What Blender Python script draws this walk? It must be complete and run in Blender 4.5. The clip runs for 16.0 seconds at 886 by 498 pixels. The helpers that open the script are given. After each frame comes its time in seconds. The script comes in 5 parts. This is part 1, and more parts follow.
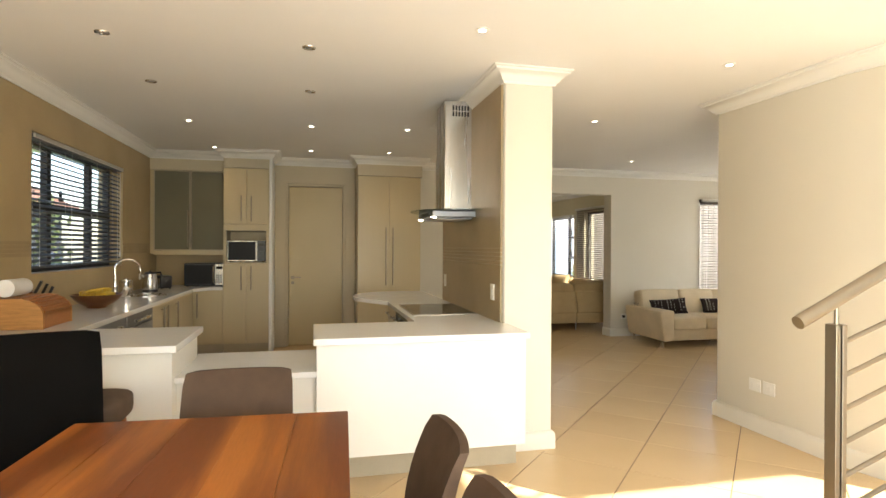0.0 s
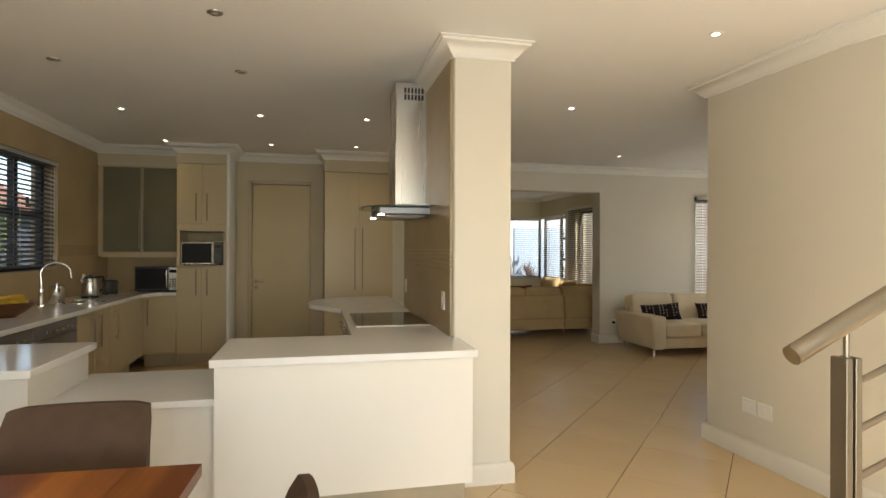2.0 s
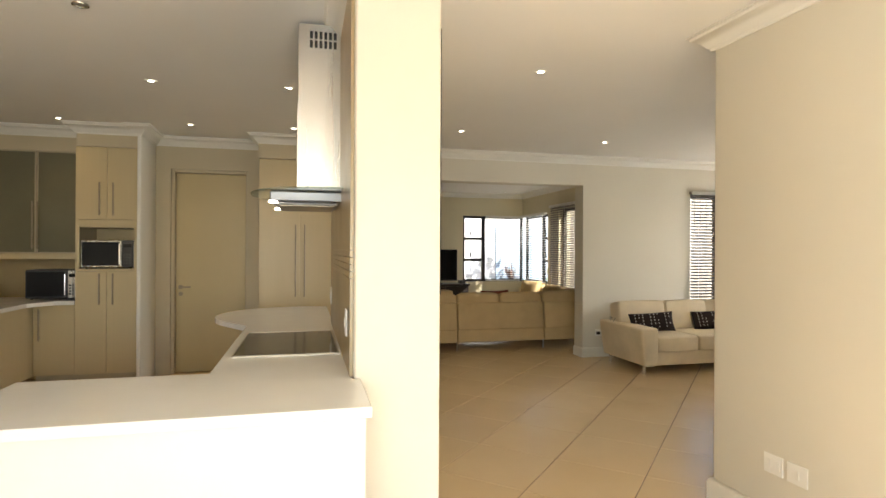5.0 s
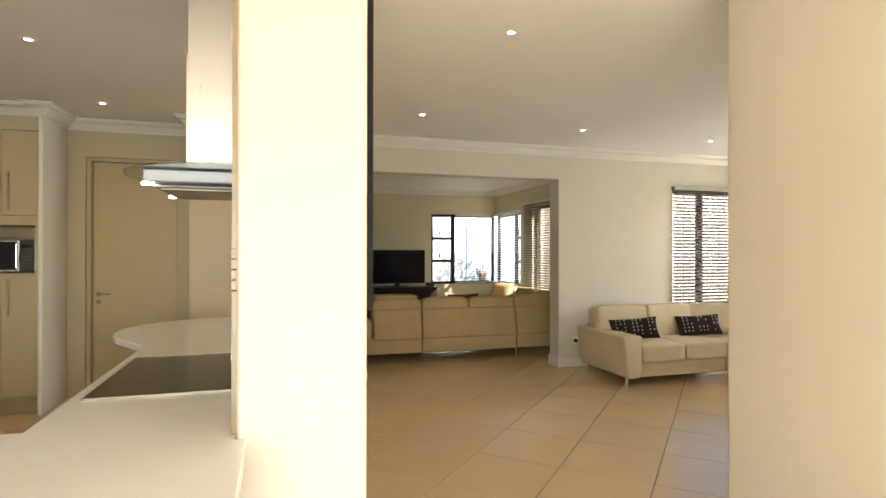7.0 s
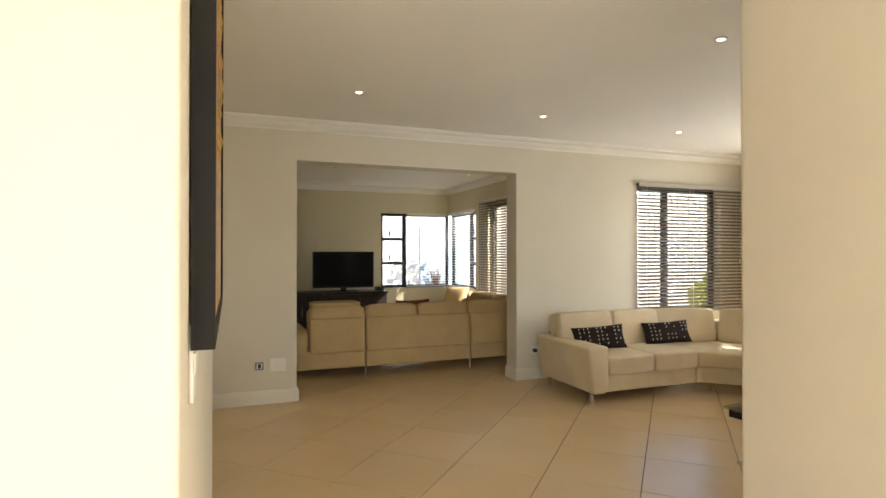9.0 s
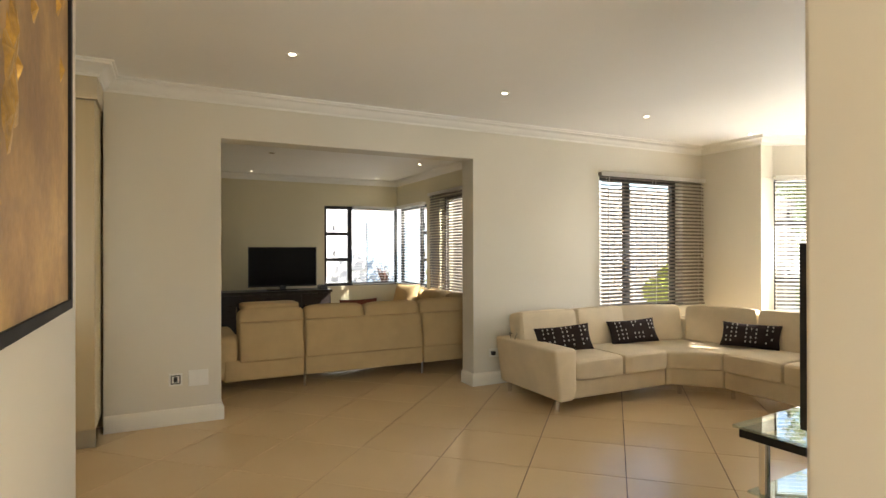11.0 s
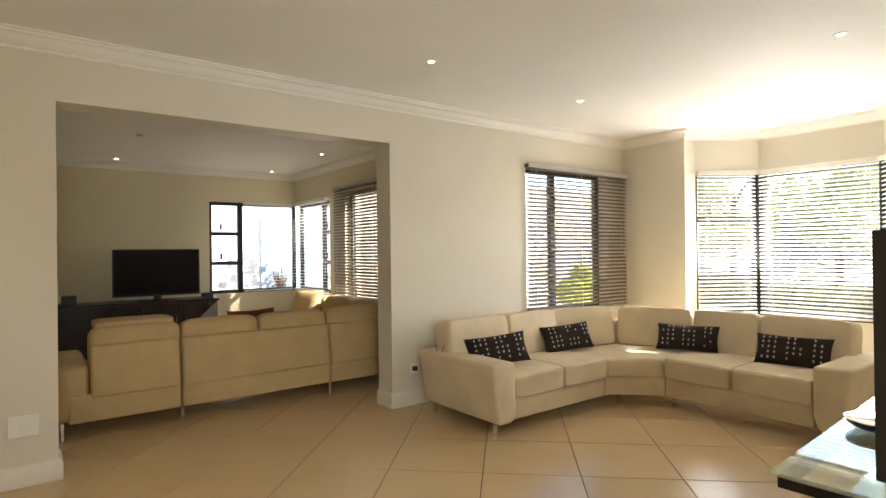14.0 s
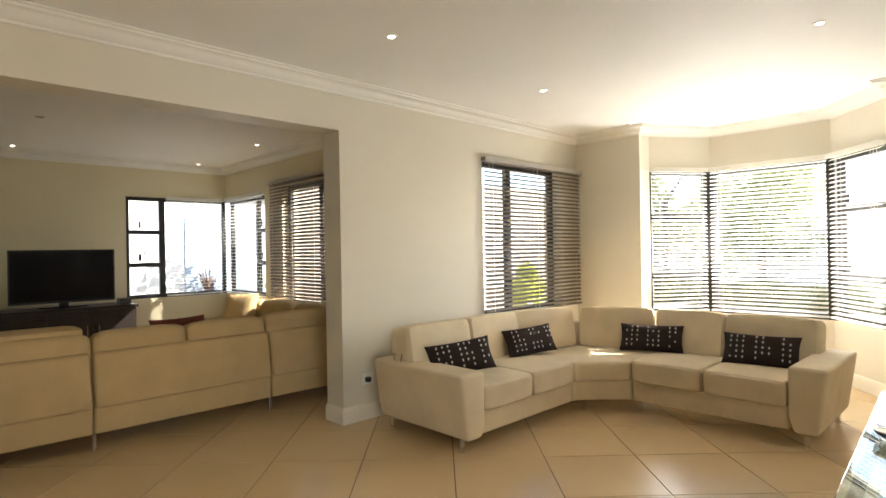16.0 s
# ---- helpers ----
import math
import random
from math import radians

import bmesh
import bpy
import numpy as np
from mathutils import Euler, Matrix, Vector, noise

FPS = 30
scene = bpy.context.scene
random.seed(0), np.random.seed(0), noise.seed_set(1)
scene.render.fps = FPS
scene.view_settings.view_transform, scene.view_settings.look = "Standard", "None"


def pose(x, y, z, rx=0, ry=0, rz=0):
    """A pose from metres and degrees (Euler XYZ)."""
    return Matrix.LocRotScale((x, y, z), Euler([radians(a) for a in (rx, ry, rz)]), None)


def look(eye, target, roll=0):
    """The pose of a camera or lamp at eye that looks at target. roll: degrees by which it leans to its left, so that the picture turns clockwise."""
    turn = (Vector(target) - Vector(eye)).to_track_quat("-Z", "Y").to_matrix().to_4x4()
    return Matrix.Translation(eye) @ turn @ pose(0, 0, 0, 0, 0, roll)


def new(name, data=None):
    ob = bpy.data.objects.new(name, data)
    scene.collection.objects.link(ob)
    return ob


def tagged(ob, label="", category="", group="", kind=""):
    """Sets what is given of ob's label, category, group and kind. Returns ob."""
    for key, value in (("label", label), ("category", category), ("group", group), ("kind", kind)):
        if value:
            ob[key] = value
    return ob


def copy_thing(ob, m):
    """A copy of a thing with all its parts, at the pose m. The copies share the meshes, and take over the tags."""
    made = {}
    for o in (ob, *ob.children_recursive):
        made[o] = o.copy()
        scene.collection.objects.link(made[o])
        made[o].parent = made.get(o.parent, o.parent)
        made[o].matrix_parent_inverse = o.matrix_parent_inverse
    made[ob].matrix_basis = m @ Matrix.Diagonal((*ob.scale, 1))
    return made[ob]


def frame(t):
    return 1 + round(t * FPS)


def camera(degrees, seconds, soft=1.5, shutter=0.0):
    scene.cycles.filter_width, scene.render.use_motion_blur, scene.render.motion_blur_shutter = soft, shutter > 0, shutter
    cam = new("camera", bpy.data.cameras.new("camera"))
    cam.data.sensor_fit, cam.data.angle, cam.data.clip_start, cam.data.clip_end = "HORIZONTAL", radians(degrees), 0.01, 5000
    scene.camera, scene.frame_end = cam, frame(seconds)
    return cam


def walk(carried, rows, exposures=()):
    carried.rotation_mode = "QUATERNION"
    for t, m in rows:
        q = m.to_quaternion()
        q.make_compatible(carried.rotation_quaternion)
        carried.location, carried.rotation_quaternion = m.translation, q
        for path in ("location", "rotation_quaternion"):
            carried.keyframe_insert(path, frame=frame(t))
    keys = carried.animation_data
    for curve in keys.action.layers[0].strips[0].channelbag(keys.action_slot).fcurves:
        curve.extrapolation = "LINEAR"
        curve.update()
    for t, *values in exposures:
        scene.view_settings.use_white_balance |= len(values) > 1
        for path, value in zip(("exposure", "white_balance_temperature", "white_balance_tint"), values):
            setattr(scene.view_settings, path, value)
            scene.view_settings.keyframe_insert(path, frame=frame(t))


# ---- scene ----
cam = camera(77.5, 16.0)
PATH = [
    (0, (0.182, -0.047, 1.461), (0.64, 1.9, 1.456), 0.3),
    (0.5, (0.288, 0.075, 1.459), (0.739, 2.024, 1.457), 0.3),
    (1, (0.416, 0.19, 1.465), (0.865, 2.14, 1.464), 0.3),
    (1.5, (0.555, 0.306, 1.455), (1.003, 2.255, 1.456), 0.2),
    (2, (0.688, 0.413, 1.461), (1.137, 2.362, 1.462), 0.2),
    (2.5, (0.812, 0.552, 1.452), (1.26, 2.501, 1.454), 0.2),
    (3, (0.935, 0.712, 1.458), (1.387, 2.661, 1.461), 0.2),
    (3.5, (1.044, 0.856, 1.459), (1.503, 2.803, 1.462), 0.2),
    (4, (1.147, 1.014, 1.465), (1.611, 2.959, 1.467), 0.3),
    (6.5, (1.536, 1.871, 1.454), (2.078, 3.796, 1.461), 0.1),
    (7, (1.624, 2.032, 1.453), (2.198, 3.948, 1.46), 0.1),
    (7.5, (1.724, 2.221, 1.449), (2.333, 4.126, 1.461), 0.0),
    (8, (1.803, 2.381, 1.449), (2.451, 4.273, 1.461), 0.1),
    (8.5, (1.872, 2.524, 1.449), (2.561, 4.402, 1.461), 0.1),
    (9, (1.963, 2.687, 1.446), (2.682, 4.553, 1.46), 0.0),
    (11.5, (2.218, 3.412, 1.403), (3.165, 5.174, 1.407), -0.2),
    (12, (2.275, 3.559, 1.403), (3.279, 5.288, 1.408), -0.3),
    (12.5, (2.327, 3.696, 1.404), (3.388, 5.392, 1.41), -0.4),
    (13, (2.364, 3.807, 1.397), (3.475, 5.47, 1.403), -0.5),
    (13.5, (2.392, 3.929, 1.382), (3.551, 5.559, 1.391), -0.6),
    (14, (2.42, 4.053, 1.384), (3.624, 5.65, 1.394), -0.7),
    (14.5, (2.45, 4.182, 1.393), (3.704, 5.741, 1.401), -0.7),
    (15, (2.471, 4.303, 1.397), (3.772, 5.822, 1.401), -0.9),
    (15.5, (2.494, 4.403, 1.39), (3.839, 5.883, 1.393), -0.9),
    (16, (2.523, 4.505, 1.382), (3.912, 5.944, 1.386), -1.0),
]
EXPOSURES = [(0, 2.1), (1, 1.75), (2, 1.35), (2.5, 1.3), (4, 1.8), (6.5, 2.3), (9, 2.2), (11.5, 2.25), (13, 2.35), (16, 2.35)]
walk(cam, [(t, look(eye, target, roll)) for t, eye, target, roll in PATH], EXPOSURES)

# ---- world, sun, light ----
SUN_ELEV, SUN_AZ = radians(33), radians(135)      # azimuth from +y, turning towards +x
world = bpy.data.worlds.new("sky")
scene.world = world
world.use_nodes = True
wn = world.node_tree.nodes
sky = wn.new("ShaderNodeTexSky")
sky.sky_type, sky.sun_disc = "NISHITA", False
sky.sun_elevation, sky.sun_rotation = SUN_ELEV, SUN_AZ
world.node_tree.links.new(sky.outputs[0], wn["Background"].inputs[0])
wn["Background"].inputs[1].default_value = 0.15
sun = new("sun", bpy.data.lights.new("sun", "SUN"))
sun.data.energy, sun.data.angle, sun.data.color = 5.0, radians(0.6), (1.0, 0.95, 0.88)
to_sun = Vector((math.sin(SUN_AZ) * math.cos(SUN_ELEV), math.cos(SUN_AZ) * math.cos(SUN_ELEV), math.sin(SUN_ELEV)))
sun.matrix_world = look(to_sun * 30, (0, 0, 0))


def sky_panel(name, eye, target, w, h, watts, colour=(0.98, 0.98, 0.97)):
    """An area lamp in a window opening, in place of the sky's light."""
    lamp = new(name, bpy.data.lights.new(name, "AREA"))
    lamp.data.shape, lamp.data.size, lamp.data.size_y = "RECTANGLE", w, h
    lamp.data.energy, lamp.data.color = watts, colour
    lamp.matrix_world = look(eye, target)
    return lamp


sky_panel("skylight_dining", (1.25, -1.15, 1.15), (3.5, 2.3, 4.1), 2.9, 2.0, 32, (0.92, 0.97, 1.0))
sky_panel("skylight_family", (6.22, 12.62, 1.49), (3.2, 12.2, 1.4), 1.25, 1.35, 3)
sky_panel("skylight_bay_centre", (9.40, 6.38, 1.30), (6.4, 6.38, 3.3), 1.10, 1.30, 21, (0.98, 0.98, 0.97))
sky_panel("skylight_bay_north", (9.05, 7.33, 1.40), (7.8, 5.5, 3.2), 0.62, 1.30, 10, (0.98, 0.98, 0.97))
sky_panel("skylight_bay_south", (9.07, 5.37, 1.40), (7.6, 7.0, 3.4), 0.62, 1.30, 4, (0.98, 0.98, 0.97))


# warm beams of the lit kitchen downlights
for x, y in ((-1.06, 7.55), (0.15, 7.52), (1.18, 7.43), (-1.06, 6.025), (0.16, 5.99), (1.177, 5.91)):
    beam = new("downlight_beam", bpy.data.lights.new("downlight_beam", "SPOT"))
    beam.data.energy, beam.data.color = 1.3, (1.0, 0.72, 0.42)
    beam.data.spot_size, beam.data.spot_blend, beam.data.shadow_soft_size = radians(110), 0.7, 0.03
    beam.matrix_world = look((x, y, 2.73), (x, y + 0.001, 0))


# ---- materials ----
def mat(name, colour, rough=0.5, metal=0.0, vary=0.06, scale=6.0, bump=0.05, fine=90.0, spec=0.5, tint=None, stretch=(1, 1, 1), coat=0.0, random=0.0, lo=0.35, hi=0.72, rv=0.08):
    m = bpy.data.materials.new(name)
    m.use_nodes = True
    nt = m.node_tree
    N, L = nt.nodes, nt.links
    b = N["Principled BSDF"]
    co = N.new("ShaderNodeTexCoord")
    mp = N.new("ShaderNodeMapping")
    mp.inputs["Scale"].default_value = stretch
    L.new(co.outputs["Object"], mp.inputs[0])
    big, small = N.new("ShaderNodeTexNoise"), N.new("ShaderNodeTexNoise")
    big.inputs["Scale"].default_value, big.inputs["Detail"].default_value = scale, 6
    small.inputs["Scale"].default_value, small.inputs["Detail"].default_value = fine, 3
    L.new(mp.outputs[0], big.inputs["Vector"])
    L.new(mp.outputs[0], small.inputs["Vector"])
    mix = N.new("ShaderNodeMix")
    mix.data_type = "RGBA"
    c2 = tint or tuple(max(0, c * (1 - vary * 2.2)) for c in colour)
    mix.inputs["A"].default_value, mix.inputs["B"].default_value = (*colour, 1), (*c2, 1)
    ramp = N.new("ShaderNodeMapRange")
    ramp.inputs["From Min"].default_value, ramp.inputs["From Max"].default_value = lo, hi
    L.new(big.outputs["Fac"], ramp.inputs["Value"])
    L.new(ramp.outputs[0], mix.inputs["Factor"])
    hs = N.new("ShaderNodeHueSaturation")
    mr = N.new("ShaderNodeMapRange")
    mr.inputs["To Min"].default_value, mr.inputs["To Max"].default_value = 1 - vary, 1 + vary
    L.new(small.outputs["Fac"], mr.inputs["Value"])
    val = mr.outputs[0]
    if random:
        oi = N.new("ShaderNodeObjectInfo")
        rr = N.new("ShaderNodeMapRange")
        rr.inputs["To Min"].default_value, rr.inputs["To Max"].default_value = 1 - random, 1 + random
        L.new(oi.outputs["Random"], rr.inputs["Value"])
        mul = N.new("ShaderNodeMath")
        mul.operation = "MULTIPLY"
        L.new(val, mul.inputs[0])
        L.new(rr.outputs[0], mul.inputs[1])
        val = mul.outputs[0]
    L.new(val, hs.inputs["Value"])
    L.new(mix.outputs["Result"], hs.inputs["Color"])
    L.new(hs.outputs[0], b.inputs["Base Color"])
    ro = N.new("ShaderNodeMapRange")
    ro.inputs["To Min"].default_value, ro.inputs["To Max"].default_value = max(0.02, rough - rv), min(1, rough + rv)
    L.new(big.outputs["Fac"], ro.inputs["Value"])
    L.new(ro.outputs[0], b.inputs["Roughness"])
    b.inputs["Metallic"].default_value = metal
    b.inputs["Specular IOR Level"].default_value = spec
    b.inputs["Coat Weight"].default_value = coat
    if bump:
        bp = N.new("ShaderNodeBump")
        bp.inputs["Strength"].default_value, bp.inputs["Distance"].default_value = bump, 0.004
        L.new(small.outputs["Fac"], bp.inputs["Height"])
        L.new(bp.outputs[0], b.inputs["Normal"])
    return m


def glow(name, colour, strength):
    m = mat(name, (0.8, 0.8, 0.8), 0.4)
    b = m.node_tree.nodes["Principled BSDF"]
    b.inputs["Emission Color"].default_value, b.inputs["Emission Strength"].default_value = (*colour, 1), strength
    return m


def glass(name, colour=(1, 1, 1), rough=0.0, least=0.04):
    """Thin pane: mostly clear, with a mirror sheen that grows at a slant."""
    m = bpy.data.materials.new(name)
    m.use_nodes = True
    N, L = m.node_tree.nodes, m.node_tree.links
    N.remove(N["Principled BSDF"])
    tr, gl, mx, lw = N.new("ShaderNodeBsdfTransparent"), N.new("ShaderNodeBsdfGlossy"), N.new("ShaderNodeMixShader"), N.new("ShaderNodeLayerWeight")
    pw, sc = N.new("ShaderNodeMath"), N.new("ShaderNodeMath")
    pw.operation, sc.operation = "POWER", "MULTIPLY_ADD"
    pw.inputs[1].default_value = 4.0
    sc.inputs[1].default_value, sc.inputs[2].default_value = 0.9 - least, least
    tr.inputs[0].default_value = (*colour, 1)
    gl.inputs["Roughness"].default_value = rough
    lw.inputs[0].default_value = 0.5
    L.new(lw.outputs["Facing"], pw.inputs[0])
    L.new(pw.outputs[0], sc.inputs[0])
    L.new(sc.outputs[0], mx.inputs[0])
    L.new(tr.outputs[0], mx.inputs[1])
    L.new(gl.outputs[0], mx.inputs[2])
    L.new(mx.outputs[0], N["Material Output"].inputs[0])
    return m


def translucent(m, colour, share):
    """Lets some light through a thin slat."""
    N, L = m.node_tree.nodes, m.node_tree.links
    tl, mx = N.new("ShaderNodeBsdfTranslucent"), N.new("ShaderNodeMixShader")
    tl.inputs[0].default_value = (*colour, 1)
    mx.inputs[0].default_value = share
    L.new(N["Principled BSDF"].outputs[0], mx.inputs[1])
    L.new(tl.outputs[0], mx.inputs[2])
    L.new(mx.outputs[0], N["Material Output"].inputs[0])
    return m


WALL = mat("wall_paint_cream", (0.675, 0.63, 0.525), 0.6, vary=0.015, scale=1.3, bump=0.12, fine=260)
WALL_P = mat("wall_paint_tan_cream", (0.55, 0.47, 0.32), 0.55, vary=0.02, scale=1.5, bump=0.08, fine=200)
WALL_K = mat("wall_plaster_tan", (0.43, 0.32, 0.165), 0.45, vary=0.05, scale=2.2, bump=0.1, fine=60)
TILE_WALL = mat("splashback_stone_tan", (0.38, 0.285, 0.155), 0.32, vary=0.05, scale=3, bump=0.08, fine=40)
WALL_F = mat("wall_paint_olive_cream", (0.66, 0.59, 0.40), 0.6, vary=0.015, scale=1.3, bump=0.12, fine=260)
BAND = mat("wall_band_tan_stone", (0.36, 0.26, 0.13), 0.4, vary=0.06, scale=4, bump=0.1, fine=60)
DISHW = mat("grey_steel_panel", (0.30, 0.30, 0.31), 0.42, 0.7, vary=0.03, scale=1.2, bump=0.0)
FRAMEB = mat("matt_black_frame", (0.012, 0.011, 0.01), 0.6, vary=0.08, spec=0.2)
CEIL = mat("ceiling_paint_white", (0.85, 0.84, 0.81), 0.7, vary=0.012, scale=1.1, bump=0.06, fine=200)
PLASTER = mat("cornice_plaster", (0.80, 0.78, 0.72), 0.55, vary=0.015, scale=2, bump=0.03, fine=150)
SKIRT = mat("skirting_paint", (0.74, 0.69, 0.58), 0.4, vary=0.02, scale=3, bump=0.03, fine=150)
TILE = mat("porcelain_tile_beige", (0.69, 0.51, 0.285), 0.25, vary=0.015, scale=1.6, bump=0.0, fine=45, tint=(0.655, 0.48, 0.262), random=0.025, rv=0.012)
GROUT = mat("tile_grout_brown", (0.12, 0.085, 0.055), 0.85, vary=0.1)
QUARTZ = mat("white_quartz", (0.80, 0.79, 0.75), 0.12, vary=0.012, scale=9, bump=0.0, fine=220)
PAINT_W = mat("white_panel_paint", (0.78, 0.75, 0.67), 0.45, vary=0.012, scale=2, bump=0.05, fine=220)
CAB = mat("cabinet_laminate_beige", (0.54, 0.44, 0.26), 0.35, vary=0.012, scale=2.5, bump=0.02, fine=120, stretch=(14, 14, 0.7))
CAB_IN = mat("cabinet_shadow_gap", (0.10, 0.08, 0.06), 0.7)
DOORP = mat("door_paint_beige", (0.53, 0.425, 0.225), 0.4, vary=0.02, scale=1.5, bump=0.02)
PLINTH = mat("plinth_brushed_beige", (0.45, 0.38, 0.26), 0.35, vary=0.04)
STEEL = mat("brushed_steel", (0.58, 0.56, 0.52), 0.27, 1.0, vary=0.03, scale=1.5, bump=0.015, fine=60, stretch=(14, 14, 0.5))
CHROME = mat("polished_chrome", (0.75, 0.74, 0.72), 0.1, 1.0, vary=0.02)
HANDLE = mat("satin_steel_handle", (0.33, 0.28, 0.21), 0.42, 1.0, vary=0.03)
BLACKG = mat("black_glass", (0.012, 0.012, 0.013), 0.1, vary=0.02, bump=0, spec=0.3)
DARKG = mat("smoked_oven_glass", (0.012, 0.011, 0.011), 0.4, vary=0.03, bump=0, spec=0.2)
BLACKP = mat("black_plastic", (0.02, 0.019, 0.019), 0.35, vary=0.08, bump=0.04, fine=300)
GREYP = mat("dark_grey_plastic", (0.05, 0.048, 0.047), 0.4, vary=0.06, bump=0.04, fine=300)
ALU = mat("dark_aluminium_frame", (0.028, 0.025, 0.023), 0.42, 0.3, vary=0.05)
SLATW = translucent(mat("white_blind_slat", (0.78, 0.76, 0.70), 0.45, vary=0.02, random=0.02), (0.86, 0.84, 0.80), 0.65)
# opaque slats; the dark brown paints in their silhouette against daylight
SLATD = mat("silhouette_slat_dark", (0.19, 0.155, 0.115), 0.5, vary=0.04, random=0.04)
# white kitchen slats; the shade of their backlit side is in this grey
SLATK = mat("backlit_slat_grey", (0.11, 0.12, 0.135), 0.45, vary=0.03, random=0.03)
SOFA = mat("beige_woven_fabric", (0.75, 0.63, 0.44), 0.9, vary=0.05, scale=5, bump=0.35, fine=420, spec=0.2)
SOFA2 = mat("tan_woven_fabric", (0.57, 0.41, 0.205), 0.9, vary=0.05, scale=5, bump=0.35, fine=420, spec=0.2)
PILLOW = mat("dark_brown_fabric", (0.035, 0.024, 0.022), 0.85, vary=0.12, bump=0.3, fine=300, spec=0.2)
DIAM = mat("silver_thread", (0.55, 0.52, 0.48), 0.6, vary=0.1)
RUST = mat("rust_red_fabric", (0.22, 0.065, 0.035), 0.85, vary=0.1, bump=0.3, fine=300, spec=0.2)
SUEDE = mat("brown_suede", (0.095, 0.060, 0.038), 0.8, vary=0.12, scale=7, bump=0.2, fine=260, spec=0.25)
LEATHER = mat("black_leather", (0.004, 0.0036, 0.0032), 0.85, vary=0.1, bump=0.15, fine=160, spec=0.06)
WOODLEG = mat("dark_wood_leg", (0.10, 0.05, 0.025), 0.45, vary=0.12, stretch=(8, 8, 1))
TABLE = mat("red_brown_wood", (0.165, 0.048, 0.013), 0.33, vary=0.16, scale=1.0, bump=0.05, fine=30, tint=(0.36, 0.125, 0.024), stretch=(5.5, 0.45, 5.5), spec=0.3, random=0.10, lo=0.45, hi=0.60)
DARKWOOD = mat("black_brown_wood", (0.018, 0.013, 0.011), 0.3, vary=0.15, stretch=(1, 8, 8))
PINE = mat("honey_wood", (0.50, 0.24, 0.07), 0.4, vary=0.12, stretch=(2, 14, 14))
PINE2 = mat("red_honey_wood", (0.36, 0.13, 0.035), 0.4, vary=0.12, stretch=(2, 14, 14))
BOWLW = mat("dark_bowl_wood", (0.13, 0.05, 0.018), 0.35, vary=0.15)
BANANA = mat("banana_skin", (0.62, 0.40, 0.04), 0.5, vary=0.12, scale=14)
PAPER = mat("white_paper_roll", (0.80, 0.78, 0.74), 0.85, vary=0.03, bump=0.2)
WHITEP = mat("white_plastic", (0.80, 0.78, 0.72), 0.4, vary=0.01)
CANVAS = mat("abstract_canvas_bronze", (0.22, 0.125, 0.05), 0.55, vary=0.25, scale=3.2, bump=0.5, fine=38, tint=(0.55, 0.35, 0.13))
GOLD = mat("gold_leaf", (0.62, 0.36, 0.07), 0.35, 0.8, vary=0.25, scale=20, bump=0.5)
FROST = mat("frosted_cabinet_glass", (0.17, 0.155, 0.10), 0.5, vary=0.06, scale=1.6, bump=0, spec=0.25)
PANE = glass("window_glass")
TGLASS = glass("green_table_glass", (0.80, 0.90, 0.86), 0.0, 0.22)
LENS = glow("lamp_lens", (1.0, 0.88, 0.66), 7.0)
LENS_OFF = mat("lamp_lens_off", (0.35, 0.33, 0.3), 0.25, vary=0.05)
GRASS = mat("lawn", (0.10, 0.15, 0.045), 0.9, vary=0.25, scale=1.5, bump=0.6, fine=60)
PAVE = mat("pale_paving", (0.66, 0.62, 0.55), 0.7, vary=0.08, scale=2, bump=0.2)
RENDERW = mat("white_garden_wall", (0.60, 0.59, 0.58), 0.8, vary=0.04, scale=1, bump=0.2)
BLUEW = mat("blue_grey_house_wall", (0.045, 0.052, 0.07), 0.8, vary=0.05, scale=1, bump=0.2)
SHUTTER = mat("pale_blue_shutter", (0.26, 0.33, 0.40), 0.6, vary=0.05, scale=2, bump=0.1)
ROOFT = mat("brown_roof_tile", (0.24, 0.12, 0.075), 0.8, vary=0.2, scale=5, bump=0.4, fine=30)
FENCE = mat("pale_fence_board", (0.27, 0.24, 0.20), 0.8, vary=0.12, stretch=(6, 6, 0.6))
LEAF = translucent(mat("leaf_green", (0.10, 0.14, 0.045), 0.6, vary=0.3, scale=3, bump=0, tint=(0.15, 0.18, 0.05)), (0.44, 0.48, 0.27), 0.5)
LEAFY = translucent(mat("leaf_lime", (0.18, 0.22, 0.035), 0.6, vary=0.3, scale=3, bump=0), (0.55, 0.60, 0.10), 0.5)
BARK = mat("bark", (0.12, 0.085, 0.06), 0.9, vary=0.2, bump=0.5)
TERRA = mat("pale_pot_clay", (0.55, 0.50, 0.44), 0.8, vary=0.08)
REDLEAF = mat("spiky_leaf_red", (0.20, 0.09, 0.05), 0.6, vary=0.25)


# ---- builders ----
def mesh(name, bm, material, smooth=False):
    me = bpy.data.meshes.new(name)
    bm.normal_update()
    bm.to_mesh(me)
    bm.free()
    me.materials.append(material)
    if smooth:
        for p in me.polygons:
            p.use_smooth = True
        me.set_sharp_from_angle(angle=radians(40))
    return me


def part(name, bm, material, parent=None, label="", smooth=False):
    ob = new(name, mesh(name, bm, material, smooth))
    if parent:
        ob.parent = parent
    if label:
        tagged(ob, label)
    return ob


def base(name, m, label, category, group="", kind=""):
    ob = new(name)
    ob.matrix_world = m
    return tagged(ob, label, category, group, kind)


